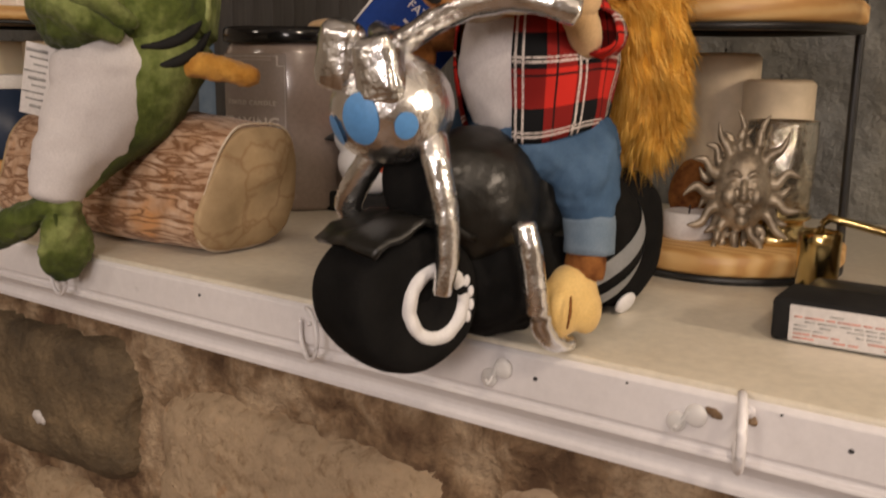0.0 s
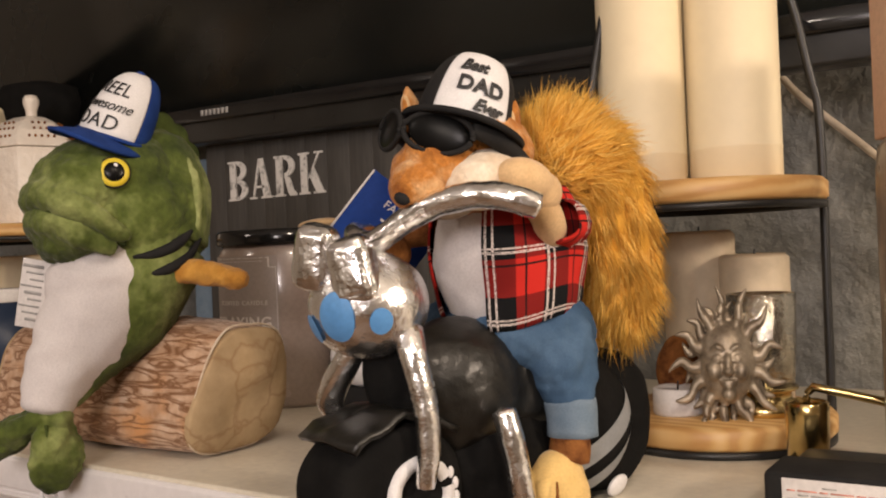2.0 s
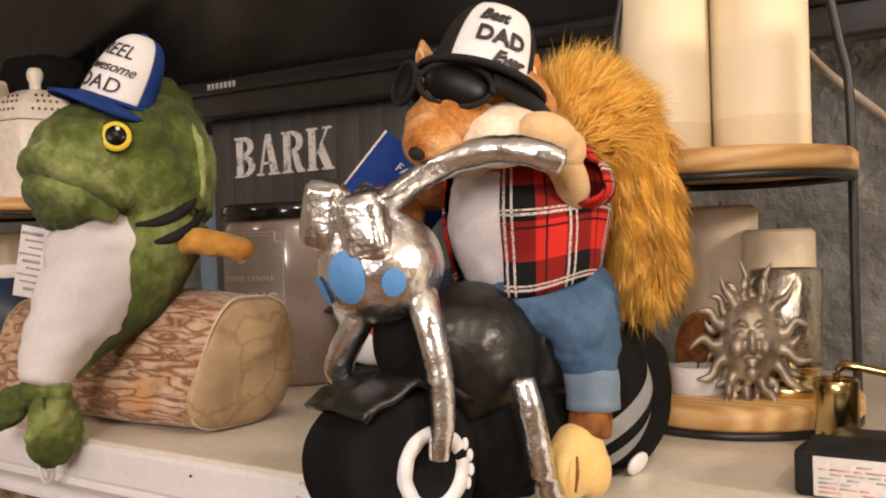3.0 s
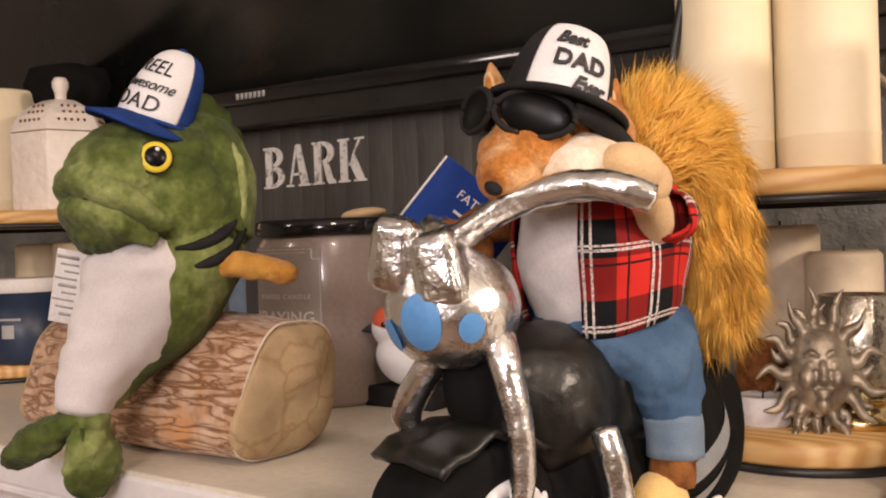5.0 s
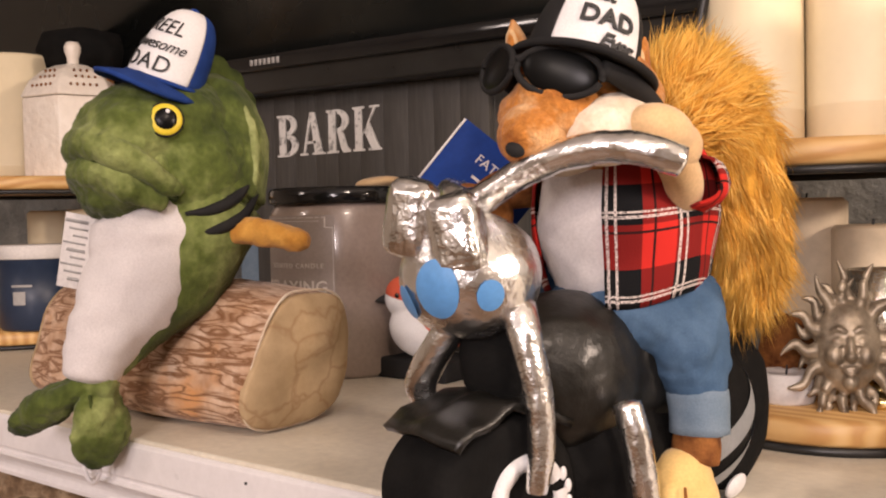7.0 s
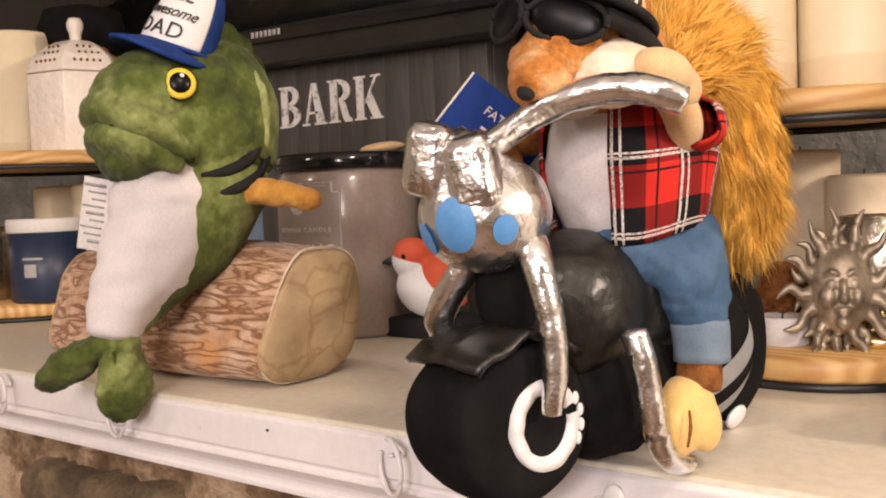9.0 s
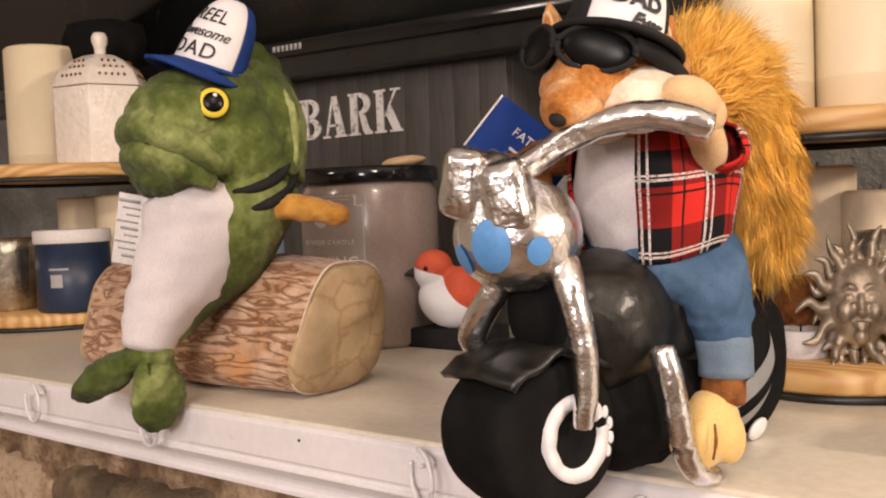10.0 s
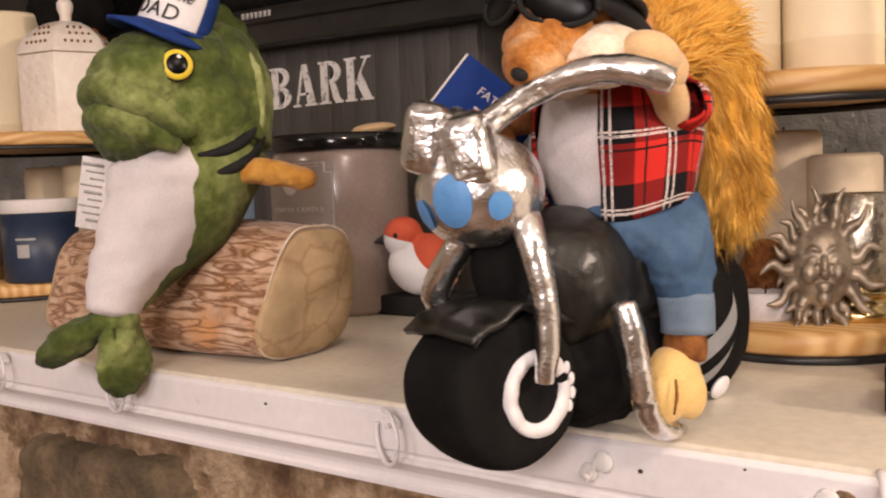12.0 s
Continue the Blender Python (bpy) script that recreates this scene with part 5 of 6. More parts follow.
bm = bmesh.new()
tube(bm, [(-0.005, -0.006, 0.003, 0.0018), (0, -0.0075, 0.004, 0.0018), (0.005, -0.006, 0.003, 0.0018)], 4, 8)
part("bridge", bm, BLACKFELT, shades)

# cap
SCAP = BIKE @ pose(0.0085, -0.0275, 0.2285, -6, 19, 46)
sq_cap = thing("trucker_cap", SCAP, "small black felt trucker cap with white lettered front on plush squirrel", "cap")
sp = cap(sq_cap, Matrix.Identity(4), 0.0275, 0.047, BLACKFELT, WHITECLOTH, BLACKFELT, 0.026, 0.0015, 0.12, 46, 0.55)
words("lettering", "Best", 0.0100, BLACKPRINT, sq_cap, lambda u, v, w: sp(u - 0.005, v + 0.0335, w), 0.35, 0.95, fat=0.0003, label="black script lettering")
words("lettering", "DAD", 0.0122, BLACKPRINT, sq_cap, lambda u, v, w: sp(u + 0.002, v + 0.0215, w), 0.0, 1.05, fat=0.0004, label="bold black lettering")
words("lettering", "Ever", 0.0096, BLACKPRINT, sq_cap, lambda u, v, w: sp(u + 0.008, v + 0.0105, w), 0.35, 0.95, fat=0.0003, label="black script lettering")

# swing tag
tag = thing("paper_swing_tag", pose(-0.1125, 0.020, 1.488, 0, 40, 34), "blue card swing tag with pale print hanging from plush squirrel", "tag")
bm = bmesh.new()
box(bm, (0, 0, 0), (0.062, 0.0010, 0.052), 0.0004)
part("card", bm, CARD, tag)
bm = bmesh.new()
box(bm, (-0.0304, -0.0007, 0), (0.0014, 0.0005, 0.051), 0)
part("white_edge", bm, PAPER, tag)
words("lettering", "FATHER'S", 0.0082, PALEPRINT, tag, lambda u, v, w: (u + 0.006, -0.0008 - w, v + 0.012), label="pale printed word")
for k in range(3):
    bm = bmesh.new()
    box(bm, (0.006 + 0.002 * k, -0.0008, 0.002 - k * 0.0085), (0.026 - 0.004 * k, 0.0004, 0.0018), 0)
    part("print_bar", bm, PALEPRINT, tag)


# ---- tiered trays ----
def disc(bm, c, r, z0, z1, n=64):
    revolve(bm, [(0, z0), (r - 0.003, z0), (r, z0 + 0.003), (r, z1 - 0.004), (r - 0.004, z1), (0, z1)], c, n)


def tier_stand(name, c, r, low, high, label, hoop_top, arms, hoop=True):
    """Two round pine trays in a black metal hoop frame."""
    st = thing(name, pose(c[0], c[1], TOP), label, "tray stand", "tiered stands")
    for z, nm in ((low, "lower_tray"), (high, "upper_tray")):
        bm = bmesh.new()
        disc(bm, (0, 0, 0), r, z, z + 0.0185)
        part(nm, bm, PINE, st, "round pale pine tray")
        bm = bmesh.new()
        revolve(bm, [(r - 0.012, z - 0.0058), (r - 0.001, z - 0.0058), (r - 0.001, z - 0.0004), (r - 0.012, z - 0.0004), (r - 0.012, z - 0.0058)], (0, 0, 0), 64)
        part("metal_ring", bm, BLACKMETAL, st, "black metal ring under tray")
    for a in arms:
        x, y = math.cos(radians(a)), math.sin(radians(a))
        bm = bmesh.new()
        R = r + 0.003
        tube(bm, [(x * R, y * R, 0.002, 0.0038), (x * R, y * R, high * 0.5, 0.0038), (x * R, y * R, high + 0.004, 0.0038)] if not hoop else [(x * R, y * R, 0.002, 0.0038), (x * R, y * R, high * 0.5, 0.0038), (x * R, y * R, high + 0.06, 0.0038), (x * R * 0.93, y * R * 0.93, high + 0.11, 0.0038),
                  (x * R * 0.7, y * R * 0.7, hoop_top - 0.02, 0.0038), (x * R * 0.3, y * R * 0.3, hoop_top, 0.0038), (0, 0, hoop_top, 0.0038)], 6, 10)
        part("hoop_arm", bm, BLACKMETAL, st, "bent black metal hoop")
    return st


def pillar(x, y, z, r, h, mat=None, label="plain cream pillar candle standing on wooden tray", group="pillar candles"):
    ob = thing("pillar_candle", pose(x, y, z), label, "candle", group)
    bm = bmesh.new()
    revolve(bm, [(0, 0), (r - 0.002, 0), (r, 0.002), (r, h * 0.12), (r + 0.0004, h * 0.125), (r, h * 0.13), (r, h - 0.004), (r - 0.004, h), (r * 0.75, h - 0.003), (0, h - 0.008)], (0, 0, 0), 48)
    part("wax", bm, mat or WAX, ob)
    bm = bmesh.new()
    tube(bm, [(0, 0, h - 0.009, 0.001), (0.001, 0, h + 0.004, 0.0009)], 2, 6)
    part("wick", bm, BLACKPRINT, ob)
    return ob


R1 = (-0.002, 0.320)
tier_stand("tiered_tray_stand", R1, 0.0975, 0.0062, 0.1975, "two-tier round pine tray stand with black metal hoop", 0.42, (36, 216))
UPZ = TOP + 0.1975 + 0.0185
pillar(-0.0475, 0.297, UPZ, 0.0365, 0.21)
pillar(0.021, 0.331, UPZ, 0.0385, 0.23)
pillar(-0.058, 0.372, UPZ, 0.036, 0.22)
LOWZ = TOP + 0.0062 + 0.0185
pillar(-0.035, 0.385, LOWZ, 0.033, 0.152, DULLWAX, "tall dull beige pillar candle on lower tray")
pillar(0.020, 0.372, LOWZ, 0.030, 0.130, DULLWAX, "dull beige pillar candle with melted top on lower tray")

# tealight
tl = thing("tealight", pose(-0.0195, 0.281, LOWZ), "white wax tealight on lower tray", "candle")
bm = bmesh.new()
revolve(bm, [(0, 0), (0.0195, 0), (0.0205, 0.002), (0.0205, 0.021), (0.0185, 0.0225), (0.016, 0.0205), (0, 0.0195)], (0, 0, 0), 40)
part("wax", bm, PAPER, tl)
bm = bmesh.new()
tube(bm, [(0, 0, 0.019, 0.0008), (0.0006, 0, 0.027, 0.0007)], 2, 6)
part("wick", bm, BLACKPRINT, tl)

# brown ball
bb = thing("brown_ball", pose(-0.030, 0.318, LOWZ), "brown mottled decorative ball behind tealight", "ornament")
bm = bmesh.new()
ball(bm, (0, 0, 0.031), (0.022, 0.022, 0.031), seg=24, lump=0.002, freq=90)
part("ball", bm, BROWNFUR, bb)

# mercury glass votive with brass base
vt = thing("votive_holder", pose(0.044, 0.308, LOWZ), "silvered mercury glass votive holder with brass base", "candle holder")
bm = bmesh.new()
revolve(bm, [(0.018, 0.020), (0.024, 0.022), (0.0265, 0.06), (0.0275, 0.098), (0.026, 0.0985), (0.0245, 0.06), (0.020, 0.026), (0, 0.025)], (0, 0, 0), 40)
part("glass_cup", bm, MERCURY, vt, "silvered mottled glass cup")
bm = bmesh.new()
revolve(bm, [(0, 0), (0.027, 0), (0.029, 0.003), (0.029, 0.008), (0.022, 0.011), (0.021, 0.018), (0.027, 0.021), (0.0265, 0.023), (0, 0.023)], (0, 0, 0), 40)
part("base", bm, GOLD, vt, "brass base")


# sun face ornament, one cast piece
def sun_face():
    bm = bmesh.new()
    ball(bm, (0, 0, 0), (0.0255, 0.0120, 0.0270), seg=40)
    ball(bm, (0, -0.010, -0.001), (0.0042, 0.0062, 0.0088), (-14, 0, 0), seg=18)
    ball(bm, (0, -0.0145, -0.0055), (0.0050, 0.0036, 0.0032), seg=16)
    for sx in (1, -1):
        ball(bm, (sx * 0.0120, -0.0088, -0.0052), (0.0078, 0.0056, 0.0068), seg=20)
        ball(bm, (sx * 0.0090, -0.0100, 0.0035), (0.0052, 0.0030, 0.0024), (0, sx * 10, 0), seg=16)
        tube(bm, [(sx * 0.003, -0.0112, 0.008, 0.0012), (sx * 0.009, -0.0112, 0.0105, 0.0016), (sx * 0.0155, -0.0085, 0.0075, 0.0010)], 5, 8)
        tube(bm, [(sx * 0.0045, -0.0125, 0.0022, 0.0006), (sx * 0.009, -0.0132, 0.0008, 0.0008), (sx * 0.0135, -0.0105, 0.0026, 0.0006)], 5, 8)
    tube(bm, [(-0.0075, -0.0105, -0.0115, 0.0008), (-0.003, -0.0125, -0.0125, 0.0014), (0, -0.0128, -0.0120, 0.0012), (0.003, -0.0125, -0.0125, 0.0014), (0.0075, -0.0105, -0.0115, 0.0008)], 5, 8)
    tube(bm, [(-0.006, -0.0110, -0.0140, 0.0008), (0, -0.0130, -0.0160, 0.0018), (0.006, -0.0110, -0.0140, 0.0008)], 5, 8)
    ball(bm, (0, -0.0095, -0.0205), (0.0062, 0.0048, 0.0050), seg=16)
    rng = random.Random(3)
    count = 26
    for k in range(count):
        a = 2 * math.pi * k / count + rng.uniform(-0.06, 0.06)
        ln = (0.029 if k % 2 else 0.021) * rng.uniform(0.9, 1.15) * (1.12 if math.sin(a) < -0.3 else 1.0)
        bend = rng.choice((-1, 1)) * rng.uniform(0.002, 0.0052)
        u, w = Vector((math.cos(a), 0, math.sin(a))), Vector((-math.sin(a), 0, math.cos(a)))
        yb = -0.003 if k % 2 else 0.003
        pts = []
        for s, off, r in ((0.0, 0.0, 0.0050), (0.3, 0.6, 0.0045), (0.6, -0.4, 0.0034), (0.85, 0.2, 0.0021), (1.0, 0.9, 0.0008)):
            p = u * (0.0215 + ln * s) + w * bend * off
            pts.append((p.x, yb + 0.004 - 0.004 * s, p.z, r))
        tube(bm, pts, 4, 8)
    bmesh.ops.scale(bm, vec=(0.84, 1.1, 1.20), verts=bm.verts)
    return bm


ob = soften(part("sun_face_ornament", sun_face(), PEWTER), 0.0011, 1)
ob.matrix_world = pose(0.0270, 0.270, TOP + 0.0700, -6, 0, 22)
tagged(ob, "antique pewter sun face ornament with wavy rays on tray", "ornament")

# brass snuffer standing behind the small package
sn = thing("candle_snuffer", pose(0.102, 0.212, TOP), "brass candle snuffer with long glassy handle resting by package", "candle snuffer")
bm = bmesh.new()
revolve(bm, [(0.0135, 0.012), (0.0140, 0.0125), (0.0148, 0.045), (0.0150, 0.052), (0.0138, 0.053), (0.0134, 0.049), (0.0125, 0.013), (0.0135, 0.012)], (0, 0, 0), 36)
part("bell", bm, GOLD, sn, "shiny brass bell")
bm = bmesh.new()
box(bm, (0, 0, 0.006), (0.034, 0.034, 0.012), 0.002)
part("foot", bm, BLACKMETAL, sn)
bm = bmesh.new()
tube(bm, [(0.0, 0.0, 0.050, 0.0024), (0.001, 0.0, 0.058, 0.0026), (0.006, 0.0, 0.063, 0.003)], 4, 10)
tube(bm, [(0.004, 0.0, 0.063, 0.0042), (0.05, 0.016, 0.052, 0.0046), (0.11, 0.036, 0.036, 0.0042)], 5, 12, flat=0.7)
part("handle", bm, GOLD, sn, "long pale brass handle")

# black package with printed label
pk = thing("black_package", pose(0.103, 0.104, TOP, 0, 0, 2), "black boxed package with white printed label lying on mantel", "package")
bm = bmesh.new()
box(bm, (0.075, 0.024, 0.0140), (0.150, 0.048, 0.027), 0.003)
part("carton", bm, BLACKFELT, pk)
bm = bmesh.new()
box(bm, (0.078, 0.060, 0.0140), (0.140, 0.04, 0.025), 0.003)
part("inner_carton", bm, BLACKMETAL, pk)
bm = bmesh.new()
box(bm, (0.082, -0.0006, 0.0132), (0.142, 0.0012, 0.0225), 0.0004)
lab = part("label_sheet", bm, PAPER, pk, "white label with tiny upside-down print")
rng = random.Random(11)
for k in range(8):
    x = 0.014
    while x < 0.15:
        w = rng.uniform(0.004, 0.013)
        bm = bmesh.new()
        box(bm, (x + w / 2, -0.0014, 0.0228 - k * 0.0026), (w, 0.0004, 0.0008), 0)
        if rng.random() < (0.8 if k not in (0, 1) else 0.3):
            part("print_bar", bm, REDPRINT if k in (2, 6, 7) else GREYPRINT, lab)
        else:
            bm.free()
        x += w + 0.0014

# jar and carton at the far side
sj = thing("stoneware_jar", pose(0.206, 0.236, TOP), "brown-grey glazed stoneware jar on mantel", "jar")
bm = bmesh.new()
revolve(bm, [(0, 0), (0.052, 0), (0.057, 0.006), (0.057, 0.21), (0.055, 0.226), (0.050, 0.232), (0, 0.233)], (0, 0, 0), 48)
part("body", bm, SMOKEJAR, sj)
pc = thing("pink_carton", pose(0.200, 0.240, TOP + 0.233, 0, 0, 34), "pale pink card carton with small brown print standing on jar", "carton")
bm = bmesh.new()
box(bm, (0, 0, 0.055), (0.082, 0.07, 0.11), 0.0015)
part("carton", bm, PINKCARD, pc)
for k, (x, w) in enumerate(((-0.030, 0.012), (-0.026, 0.016))):
    bm = bmesh.new()
    box(bm, (x, -0.0354, 0.030 - k * 0.016), (w, 0.0006, 0.003), 0)
    part("print_bar", bm, BROWNFUR, pc)

# cable
cb = thing("power_cable", pose(0.1, 0.59, TOP), "cream power cable hanging down wall behind trays", "cable")
bm = bmesh.new()
tube(bm, [(-0.16, 0.0, 0.45, 0.0042), (-0.11, 0.0, 0.345, 0.0042), (-0.03, -0.002, 0.262, 0.0042), (0.05, -0.004, 0.185, 0.0042), (0.16, -0.005, 0.09, 0.0042), (0.25, -0.01, 0.006, 0.0042)], 6, 10)
part("cord", bm, CABLEWHITE, cb)

# ---- scented jar candle ----
jar = thing("jar_candle", pose(-0.523, 0.335, TOP), "large grey-pink glass jar candle with black lid", "candle jar")
JR = 0.079
bm = bmesh.new()
revolve(bm, [(0, 0), (JR - 0.006, 0), (JR, 0.006), (JR, 0.172), (JR - 0.004, 0.181), (JR - 0.006, 0.186), (0, 0.186)], (0, 0, 0), 64)
part("glass_jar", bm, JARGREY, jar, "grey-pink glass jar")
bm = bmesh.new()
revolve(bm, [(0, 0.184), (JR + 0.001, 0.184), (JR + 0.002, 0.186), (JR + 0.002, 0.198), (JR - 0.001, 0.201), (JR - 0.008, 0.2015), (0, 0.2005)], (0, 0, 0), 64)
part("lid", bm, BLACKGLOSS, jar, "glossy black lid")


def on_jar(u, v, w):
    a = u / JR
    return ((JR + 0.0007 + w) * math.sin(a), -(JR + 0.0007 + w) * math.cos(a), v)


lb = patch("front_label", on_jar, -0.052, 0.052, 0.022, 0.172, LABELGREY, jar, 20, 4, "taupe label with pale border", 0.0002)
for u0, u1, v0, v1 in ((-0.05, 0.043, 0.169, 0.1697), (0.0500, 0.0506, 0.024, 0.159), (0.0415, 0.043, 0.159, 0.170), (0.043, 0.0505, 0.1585, 0.1592), (-0.05, 0.05, 0.026, 0.0266), (-0.043, 0.036, 0.1655, 0.1659)):
    patch("border_line", on_jar, u0, u1, v0, v1, PALEPRINT, lb, 10, 1)
words("lettering", "SCENTED CANDLE", 0.0072, PALEPRINT, lb, lambda u, v, w: on_jar(u + 0.004, v + 0.1190, w + 0.0006), 0, 1.25, label="small pale lettering")
words("lettering", "RELAXING", 0.0180, PALEPRINT, lb, lambda u, v, w: on_jar(u, v + 0.0965, w + 0.0006), 0, 1.05, fat=0.0002, label="pale capital lettering")
bm = bmesh.new()
q = Vector(on_jar(-0.001, 0.147, 0.0))
ball(bm, q, (0.011, 0.0012, 0.012), seg=20)
part("seal", bm, PALEPRINT, lb, "pale round seal")

# pale pebble on lid
pb = thing("pink_stone", pose(-0.482, 0.352, TOP + 0.2005), "smooth pale pink stone lying on black jar lid", "stone")
bm = bmesh.new()
ball(bm, (0, 0, 0.006), (0.026, 0.020, 0.007), (0, -6, 20), seg=20, lump=0.002, freq=60)
part("stone", bm, TANFLEECE, pb)

# ---- red bird on its base ----
bd = thing("black_block", pose(-0.428, 0.325, TOP), "small black wooden block under bird figurine", "block")
bm = bmesh.new()
box(bm, (0, 0.02, 0.011), (0.13, 0.07, 0.022), 0.003)
part("block", bm, BLACKFELT, bd)
bird = thing("bird_figurine", pose(-0.406, 0.323, TOP + 0.022, 0, 0, 30), "small red and white toy bird figurine on black block", "figurine")
bm = bmesh.new()
ball(bm, (0.004, 0, 0.030), (0.036, 0.024, 0.030), (0, 22, 0), seg=26)
ball(bm, (-0.015, 0, 0.062), (0.020, 0.0185, 0.0205), seg=24)
soften(part("body", bm, WHITECLOTH, bird, "white flocked body"), 0.002, 3)
bm = bmesh.new()
ball(bm, (-0.0130, 0, 0.0675), (0.0212, 0.0196, 0.0185), seg=24)
ball(bm, (0.019, 0.0, 0.041), (0.029, 0.0262, 0.024), (0, 40, 0), seg=26)
ball(bm, (0.028, 0, 0.022), (0.018, 0.014, 0.010), (0, 24, 0), seg=20)
soften(part("red_back", bm, BIRDRED, bird, "red flocked cap, back and wing"), 0.002, 3)
bm = bmesh.new()
tube(bm, [(-0.031, 0, 0.062, 0.0062), (-0.039, 0, 0.0605, 0.0038), (-0.0455, 0, 0.059, 0.0008)], 4, 12)
part("beak", bm, BLACKPRINT, bird, "black pointed beak")
for sy in (-1, 1):
    bm = bmesh.new()
    ball(bm, (-0.0185, sy * 0.0178, 0.0665), (0.0030, 0.0016, 0.0030), seg=14)
    part("eye", bm, BLACKGLOSS, bird)

# ---- the stand behind the fish ----
L1 = (-1.145, 0.320)
tier_stand("tiered_tray_stand", L1, 0.168, 0.0062, 0.2155, "two-tier round pine tray stand with black metal hoop, behind plush fish", 0.50, (200, 20, 290), False)
LUP, LLOW = TOP + 0.2155 + 0.0185, TOP + 0.0062 + 0.0185
pillar(-1.232, 0.345, LUP, 0.058, 0.197)

# ceramic shaker shaped like a little house
sh = thing("ceramic_jar", pose(-1.061, 0.341, LUP, 0, 0, 12) @ Matrix.Diagonal((0.88, 0.88, 0.95, 1)), "white glazed six-sided ceramic jar with pierced roof lid", "jar")


def six(r, z, n=6):
    return [(r * math.cos(2 * math.pi * k / n), r * math.sin(2 * math.pi * k / n), z) for k in range(n)]


def hex_body(rows):
    bm = bmesh.new()
    rings = [[bm.verts.new(p) for p in six(r, z)] for r, z in rows]
    for a, b in zip(rings, rings[1:]):
        for k in range(6):
            bm.faces.new((a[k], a[(k + 1) % 6], b[(k + 1) % 6], b[k]))
    bm.faces.new(rings[0])
    bm.faces.new(rings[-1])
    bmesh.ops.bevel(bm, geom=list(bm.edges), offset=0.0025, segments=2, affect="EDGES", profile=0.5)
    return bm


part("body", hex_body([(0.078, 0.0), (0.081, 0.004), (0.081, 0.120)]), CERAMIC, sh, "white glazed hammered body")
lid = part("roof_lid", hex_body([(0.084, 0.121), (0.082, 0.126), (0.070, 0.147), (0.050, 0.163), (0.030, 0.172), (0.014, 0.175)]), CERAMIC, sh, "white pierced roof lid")
bm = bmesh.new()
revolve(bm, [(0.012, 0.168), (0.009, 0.175), (0.0095, 0.185), (0.013, 0.194), (0.0135, 0.202), (0.010, 0.209), (0, 0.211)], (0, 0, 0), 24)
part("finial", bm, CERAMIC, lid)
for k in range(6):
    for j in range(3):
        for i in range(-2 + (j + 1) // 2, 3 - j // 2):
            a = 2 * math.pi * (k + 0.5) / 6
            rr, z = (0.0660, 0.0580, 0.0475)[j], (0.1375, 0.1500, 0.1605)[j]
            p = Vector((rr * math.cos(a) - i * 0.010 * math.sin(a), rr * math.sin(a) + i * 0.010 * math.cos(a), z))
            bm = bmesh.new()
            ball(bm, p, (0.0022, 0.0022, 0.0026), seg=8)
            part("pierced_hole", bm, BROWNFUR, lid)

vz = thing("black_vase", pose(-1.172, 0.428, LUP) @ Matrix.Diagonal((1.2, 1.2, 1.13, 1)), "matt black round-shouldered vase behind ceramic jar", "vase")
bm = bmesh.new()
revolve(bm, [(0, 0), (0.022, 0), (0.026, 0.004), (0.024, 0.06), (0.025, 0.13), (0.052, 0.158), (0.06, 0.185), (0.052, 0.207), (0.02, 0.216), (0.0, 0.214)], (0, 0, 0), 36)
part("body", bm, BLACKPLUSH, vz)

nj = thing("label_jar_candle", pose(-1.035, 0.262, LLOW), "small jar candle with navy label and white lid", "candle jar")
bm = bmesh.new()
revolve(bm, [(0, 0), (0.047, 0), (0.051, 0.004), (0.051, 0.098), (0, 0.098)], (0, 0, 0), 44)
part("glass_jar", bm, NAVY, nj, "navy wrapped glass")
bm = bmesh.new()
revolve(bm, [(0, 0.097), (0.052, 0.097), (0.053, 0.099), (0.053, 0.114), (0.051, 0.116), (0, 0.116)], (0, 0, 0), 44)
part("lid", bm, PAPER, nj, "white lid")
for u, v, w2, h2 in ((0.020, 0.036, 0.017, 0.018), (0.018, 0.060, 0.028, 0.003)):
    patch("print_bar", lambda a, b, w: (0.0516 * math.sin(a / 0.051), -0.0516 * math.cos(a / 0.051), b), u, u + w2, v, v + h2, GREYPRINT, nj, 6, 1)

gv = thing("ribbed_votive", pose(-1.150, 0.225, LLOW), "small ribbed smoky glass votive with metal rim", "candle holder")
bm = bmesh.new()
n = 60
rings = []
for r, z in ((0.036, 0.0), (0.040, 0.004), (0.042, 0.09), (0.042, 0.105), (0.039, 0.106), (0.037, 0.09), (0.034, 0.008)):
    rings.append([bm.verts.new(((r + 0.0012 * math.cos(k * math.pi)) * math.cos(2 * math.pi * k / n), (r + 0.0012 * math.cos(k * math.pi)) * math.sin(2 * math.pi * k / n), z)) for k in range(n)])
for a, b in zip(rings, rings[1:]):
    for k in range(n):
        bm.faces.new((a[k], a[(k + 1) % n], b[(k + 1) % n], b[k]))
bm.faces.new(rings[0])
bm.faces.new(rings[-1])
part("glass_cup", bm, MERCURY, gv, "ribbed smoky glass")
pillar(-1.215, 0.395, LLOW, 0.043, 0.165, WAX, "short cream pillar candle on lower tray")
pillar(-1.105, 0.395, LLOW, 0.043, 0.165, WAX, "short cream pillar candle on lower tray")

# pale blue booklet between crate and wall
bk = thing("pale_blue_card", pose(-0.895, 0.53, TOP, 0, 0, 4), "pale blue card standing beside charcoal crate", "card")
bm = bmesh.new()
box(bm, (0, 0, 0.165), (0.05, 0.006, 0.33), 0.001)
part("card", bm, PALEDENIM, bk)

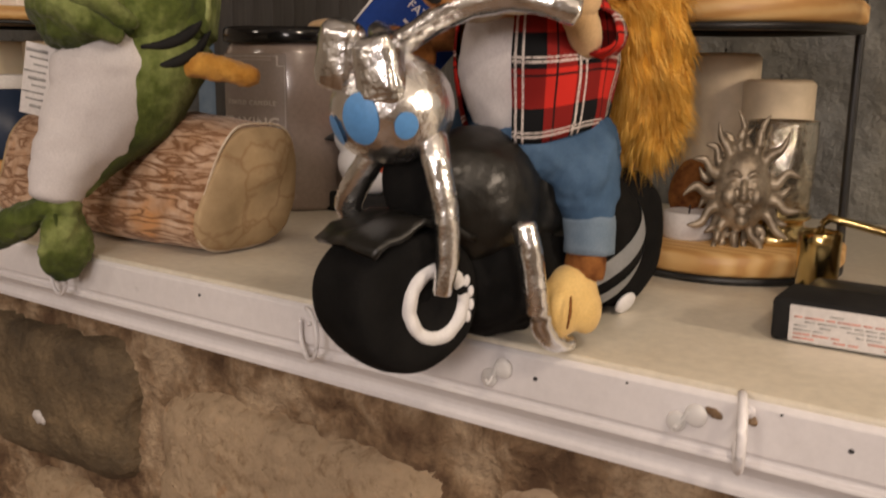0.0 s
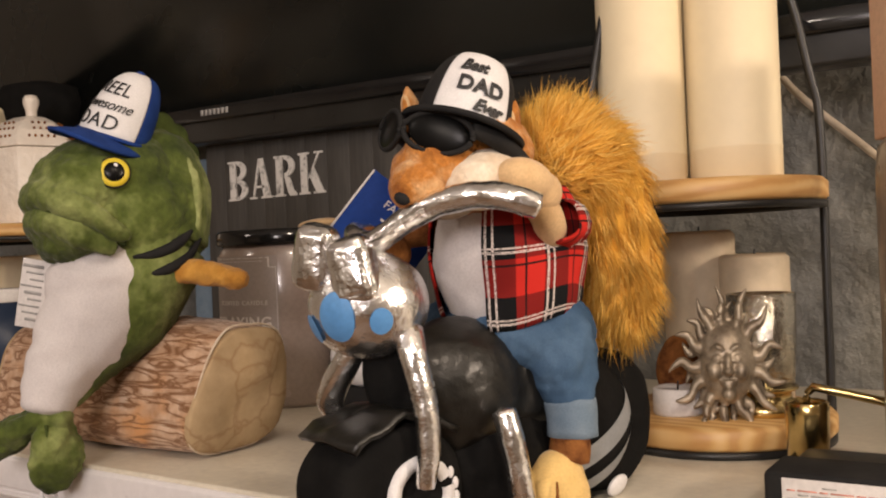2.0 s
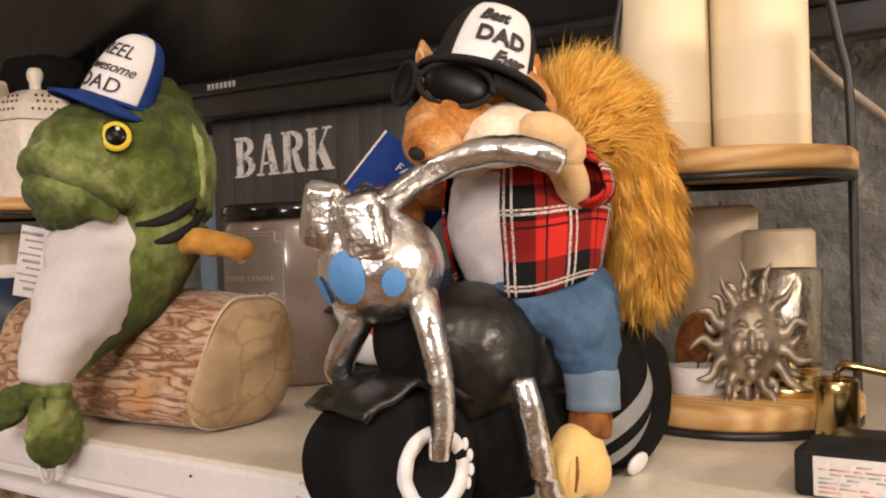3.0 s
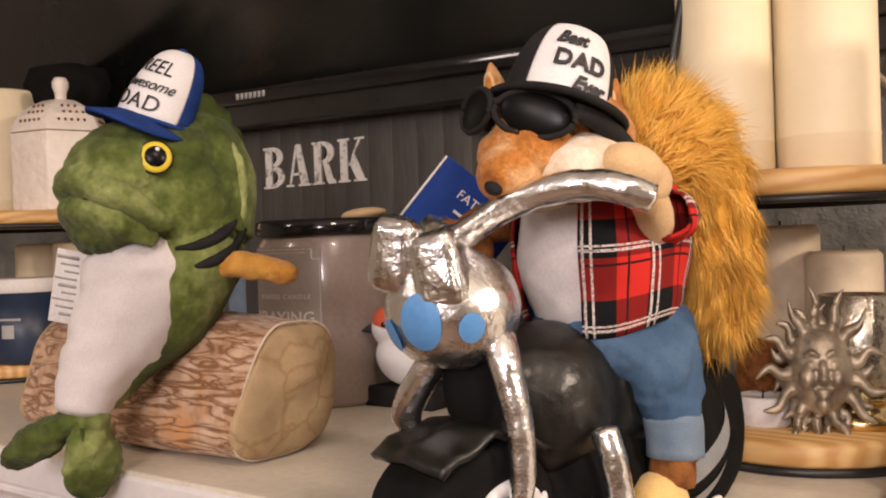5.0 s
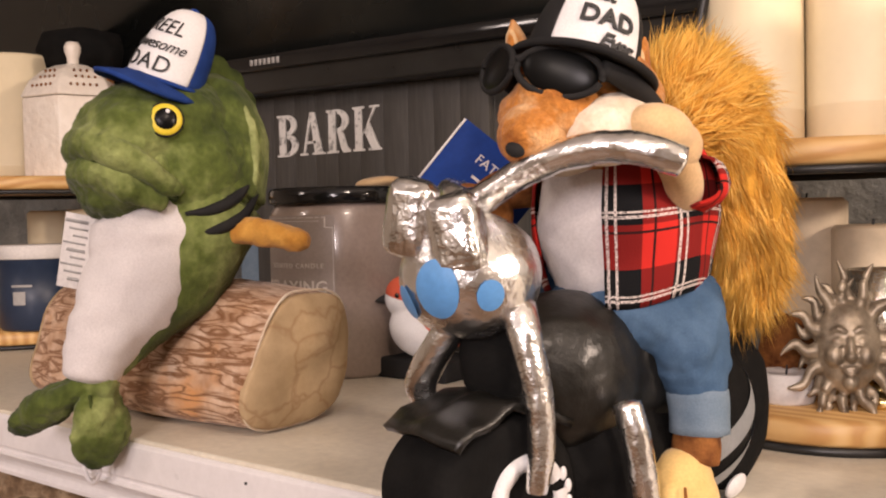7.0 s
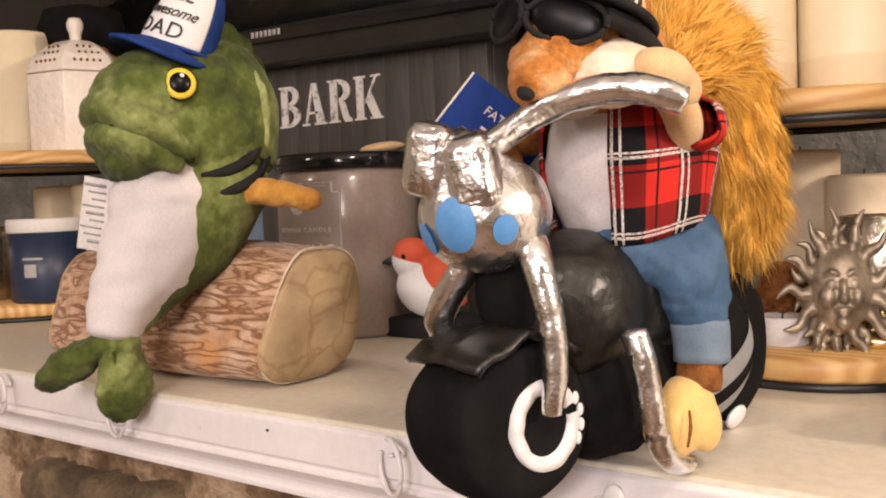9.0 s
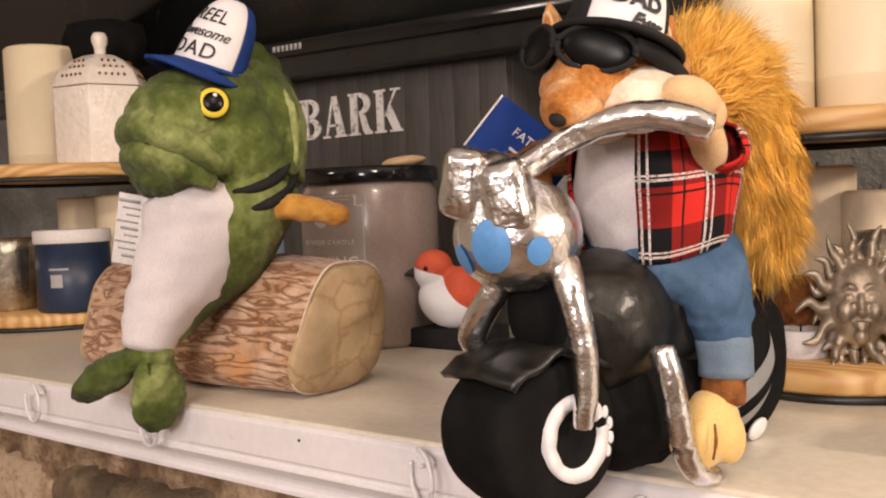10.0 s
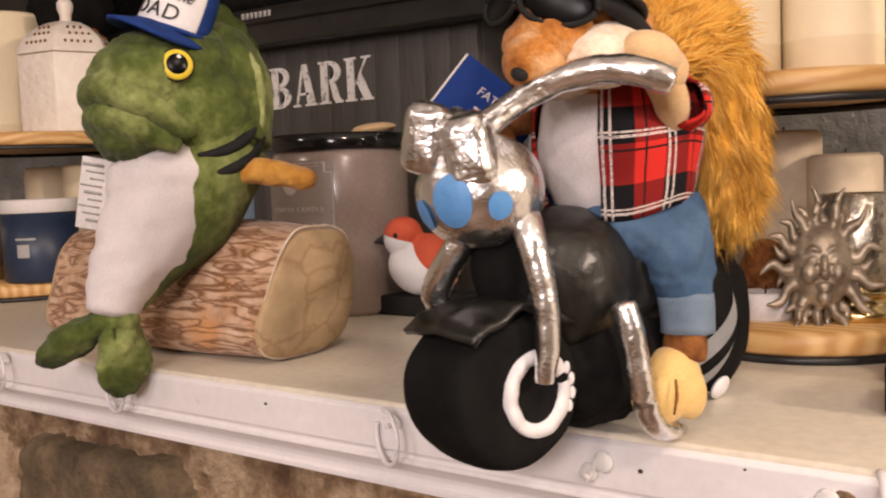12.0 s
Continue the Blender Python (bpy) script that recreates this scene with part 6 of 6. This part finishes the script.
# ---- stones of the chimney breast ----
def stone(name, x0, x1, z0, z1, mat, seed, proud=0.022, skew=0.0, rough=0.004):
    """One rounded, pitted block let into the mortar."""
    bm = bmesh.new()
    nx, nz = (44, 30) if z1 > 1.03 and -1.1 < x0 < 0.4 else (22, 16)
    g = []
    for j in range(nz + 1):
        row = []
        for i in range(nx + 1):
            u, v = -1 + 2 * i / nx, -1 + 2 * j / nz
            e = (abs(u) ** 5 + abs(v) ** 5)
            q = Vector((u * 1.4 + seed, v * 1.4, seed * 0.7))
            wx = 0.09 * noise.noise(q) + 0.03 * noise.noise(q * 3)
            wz = 0.09 * noise.noise(q + Vector((5, 0, 0))) + 0.03 * noise.noise(q * 3 + Vector((7, 0, 0)))
            x = (x0 + x1) / 2 + (x1 - x0) / 2 * (u + wx * abs(u)) + skew * v * (z1 - z0)
            z = (z0 + z1) / 2 + (z1 - z0) / 2 * (v + wz * abs(v))
            d = proud * max(0.0, 1 - e) ** 0.35 if e < 1 else 0.0
            p = Vector((x * 40, z * 40, seed))
            d += rough * (noise.noise(p) + 0.5 * noise.noise(p * 2.5)) * (1 if e < 1 else 0.3)
            row.append(bm.verts.new((x, 0.040 - d - 0.002, z)))
        g.append(row)
    for j in range(nz):
        for i in range(nx):
            bm.faces.new((g[j][i], g[j][i + 1], g[j + 1][i + 1], g[j + 1][i]))
    return part(name, bm, mat, chimney)


stone("stone", -0.70, -0.425, 1.075, 1.215, DARKSTONE, 1.0, 0.030)
stone("stone", -0.405, -0.085, 1.02, 1.19, STONE, 2.3, 0.024, 0.04)
stone("stone", -0.062, 0.30, 1.04, 1.198, STONE, 3.1, 0.020)
stone("stone", -1.02, -0.72, 1.05, 1.205, STONE, 4.7, 0.022)
stone("stone", -0.62, -0.43, 0.93, 1.06, STONE, 5.5, 0.022)
stone("stone", 0.32, 0.66, 1.06, 1.20, STONE, 6.2, 0.022)
rng = random.Random(5)
for row in range(7):
    x = -1.75 + rng.uniform(-0.1, 0.0)
    z1 = 1.0 - row * 0.145
    while x < 1.75:
        w = rng.uniform(0.18, 0.36)
        if not (row == 0 and -0.75 < x + w / 2 < -0.3):
            stone("stone", x, x + w - 0.02, z1 - 0.125, z1, STONE if rng.random() < 0.75 else DARKSTONE, rng.uniform(0, 50), 0.022)
        x += w
for x0, x1 in ((-1.75, -1.42), (-1.40, -1.04), (0.68, 1.02), (1.04, 1.40), (1.42, 1.75)):
    stone("stone", x0, x1, 1.05, 1.2, STONE, x0 * 9, 0.022)
bm = bmesh.new()
ball(bm, (-0.552, 0.008, 1.126), (0.011, 0.003, 0.007), seg=16, lump=0.002, freq=200)
part("plaster_fleck", bm, PAPER, chimney, "white plaster fleck on stone")
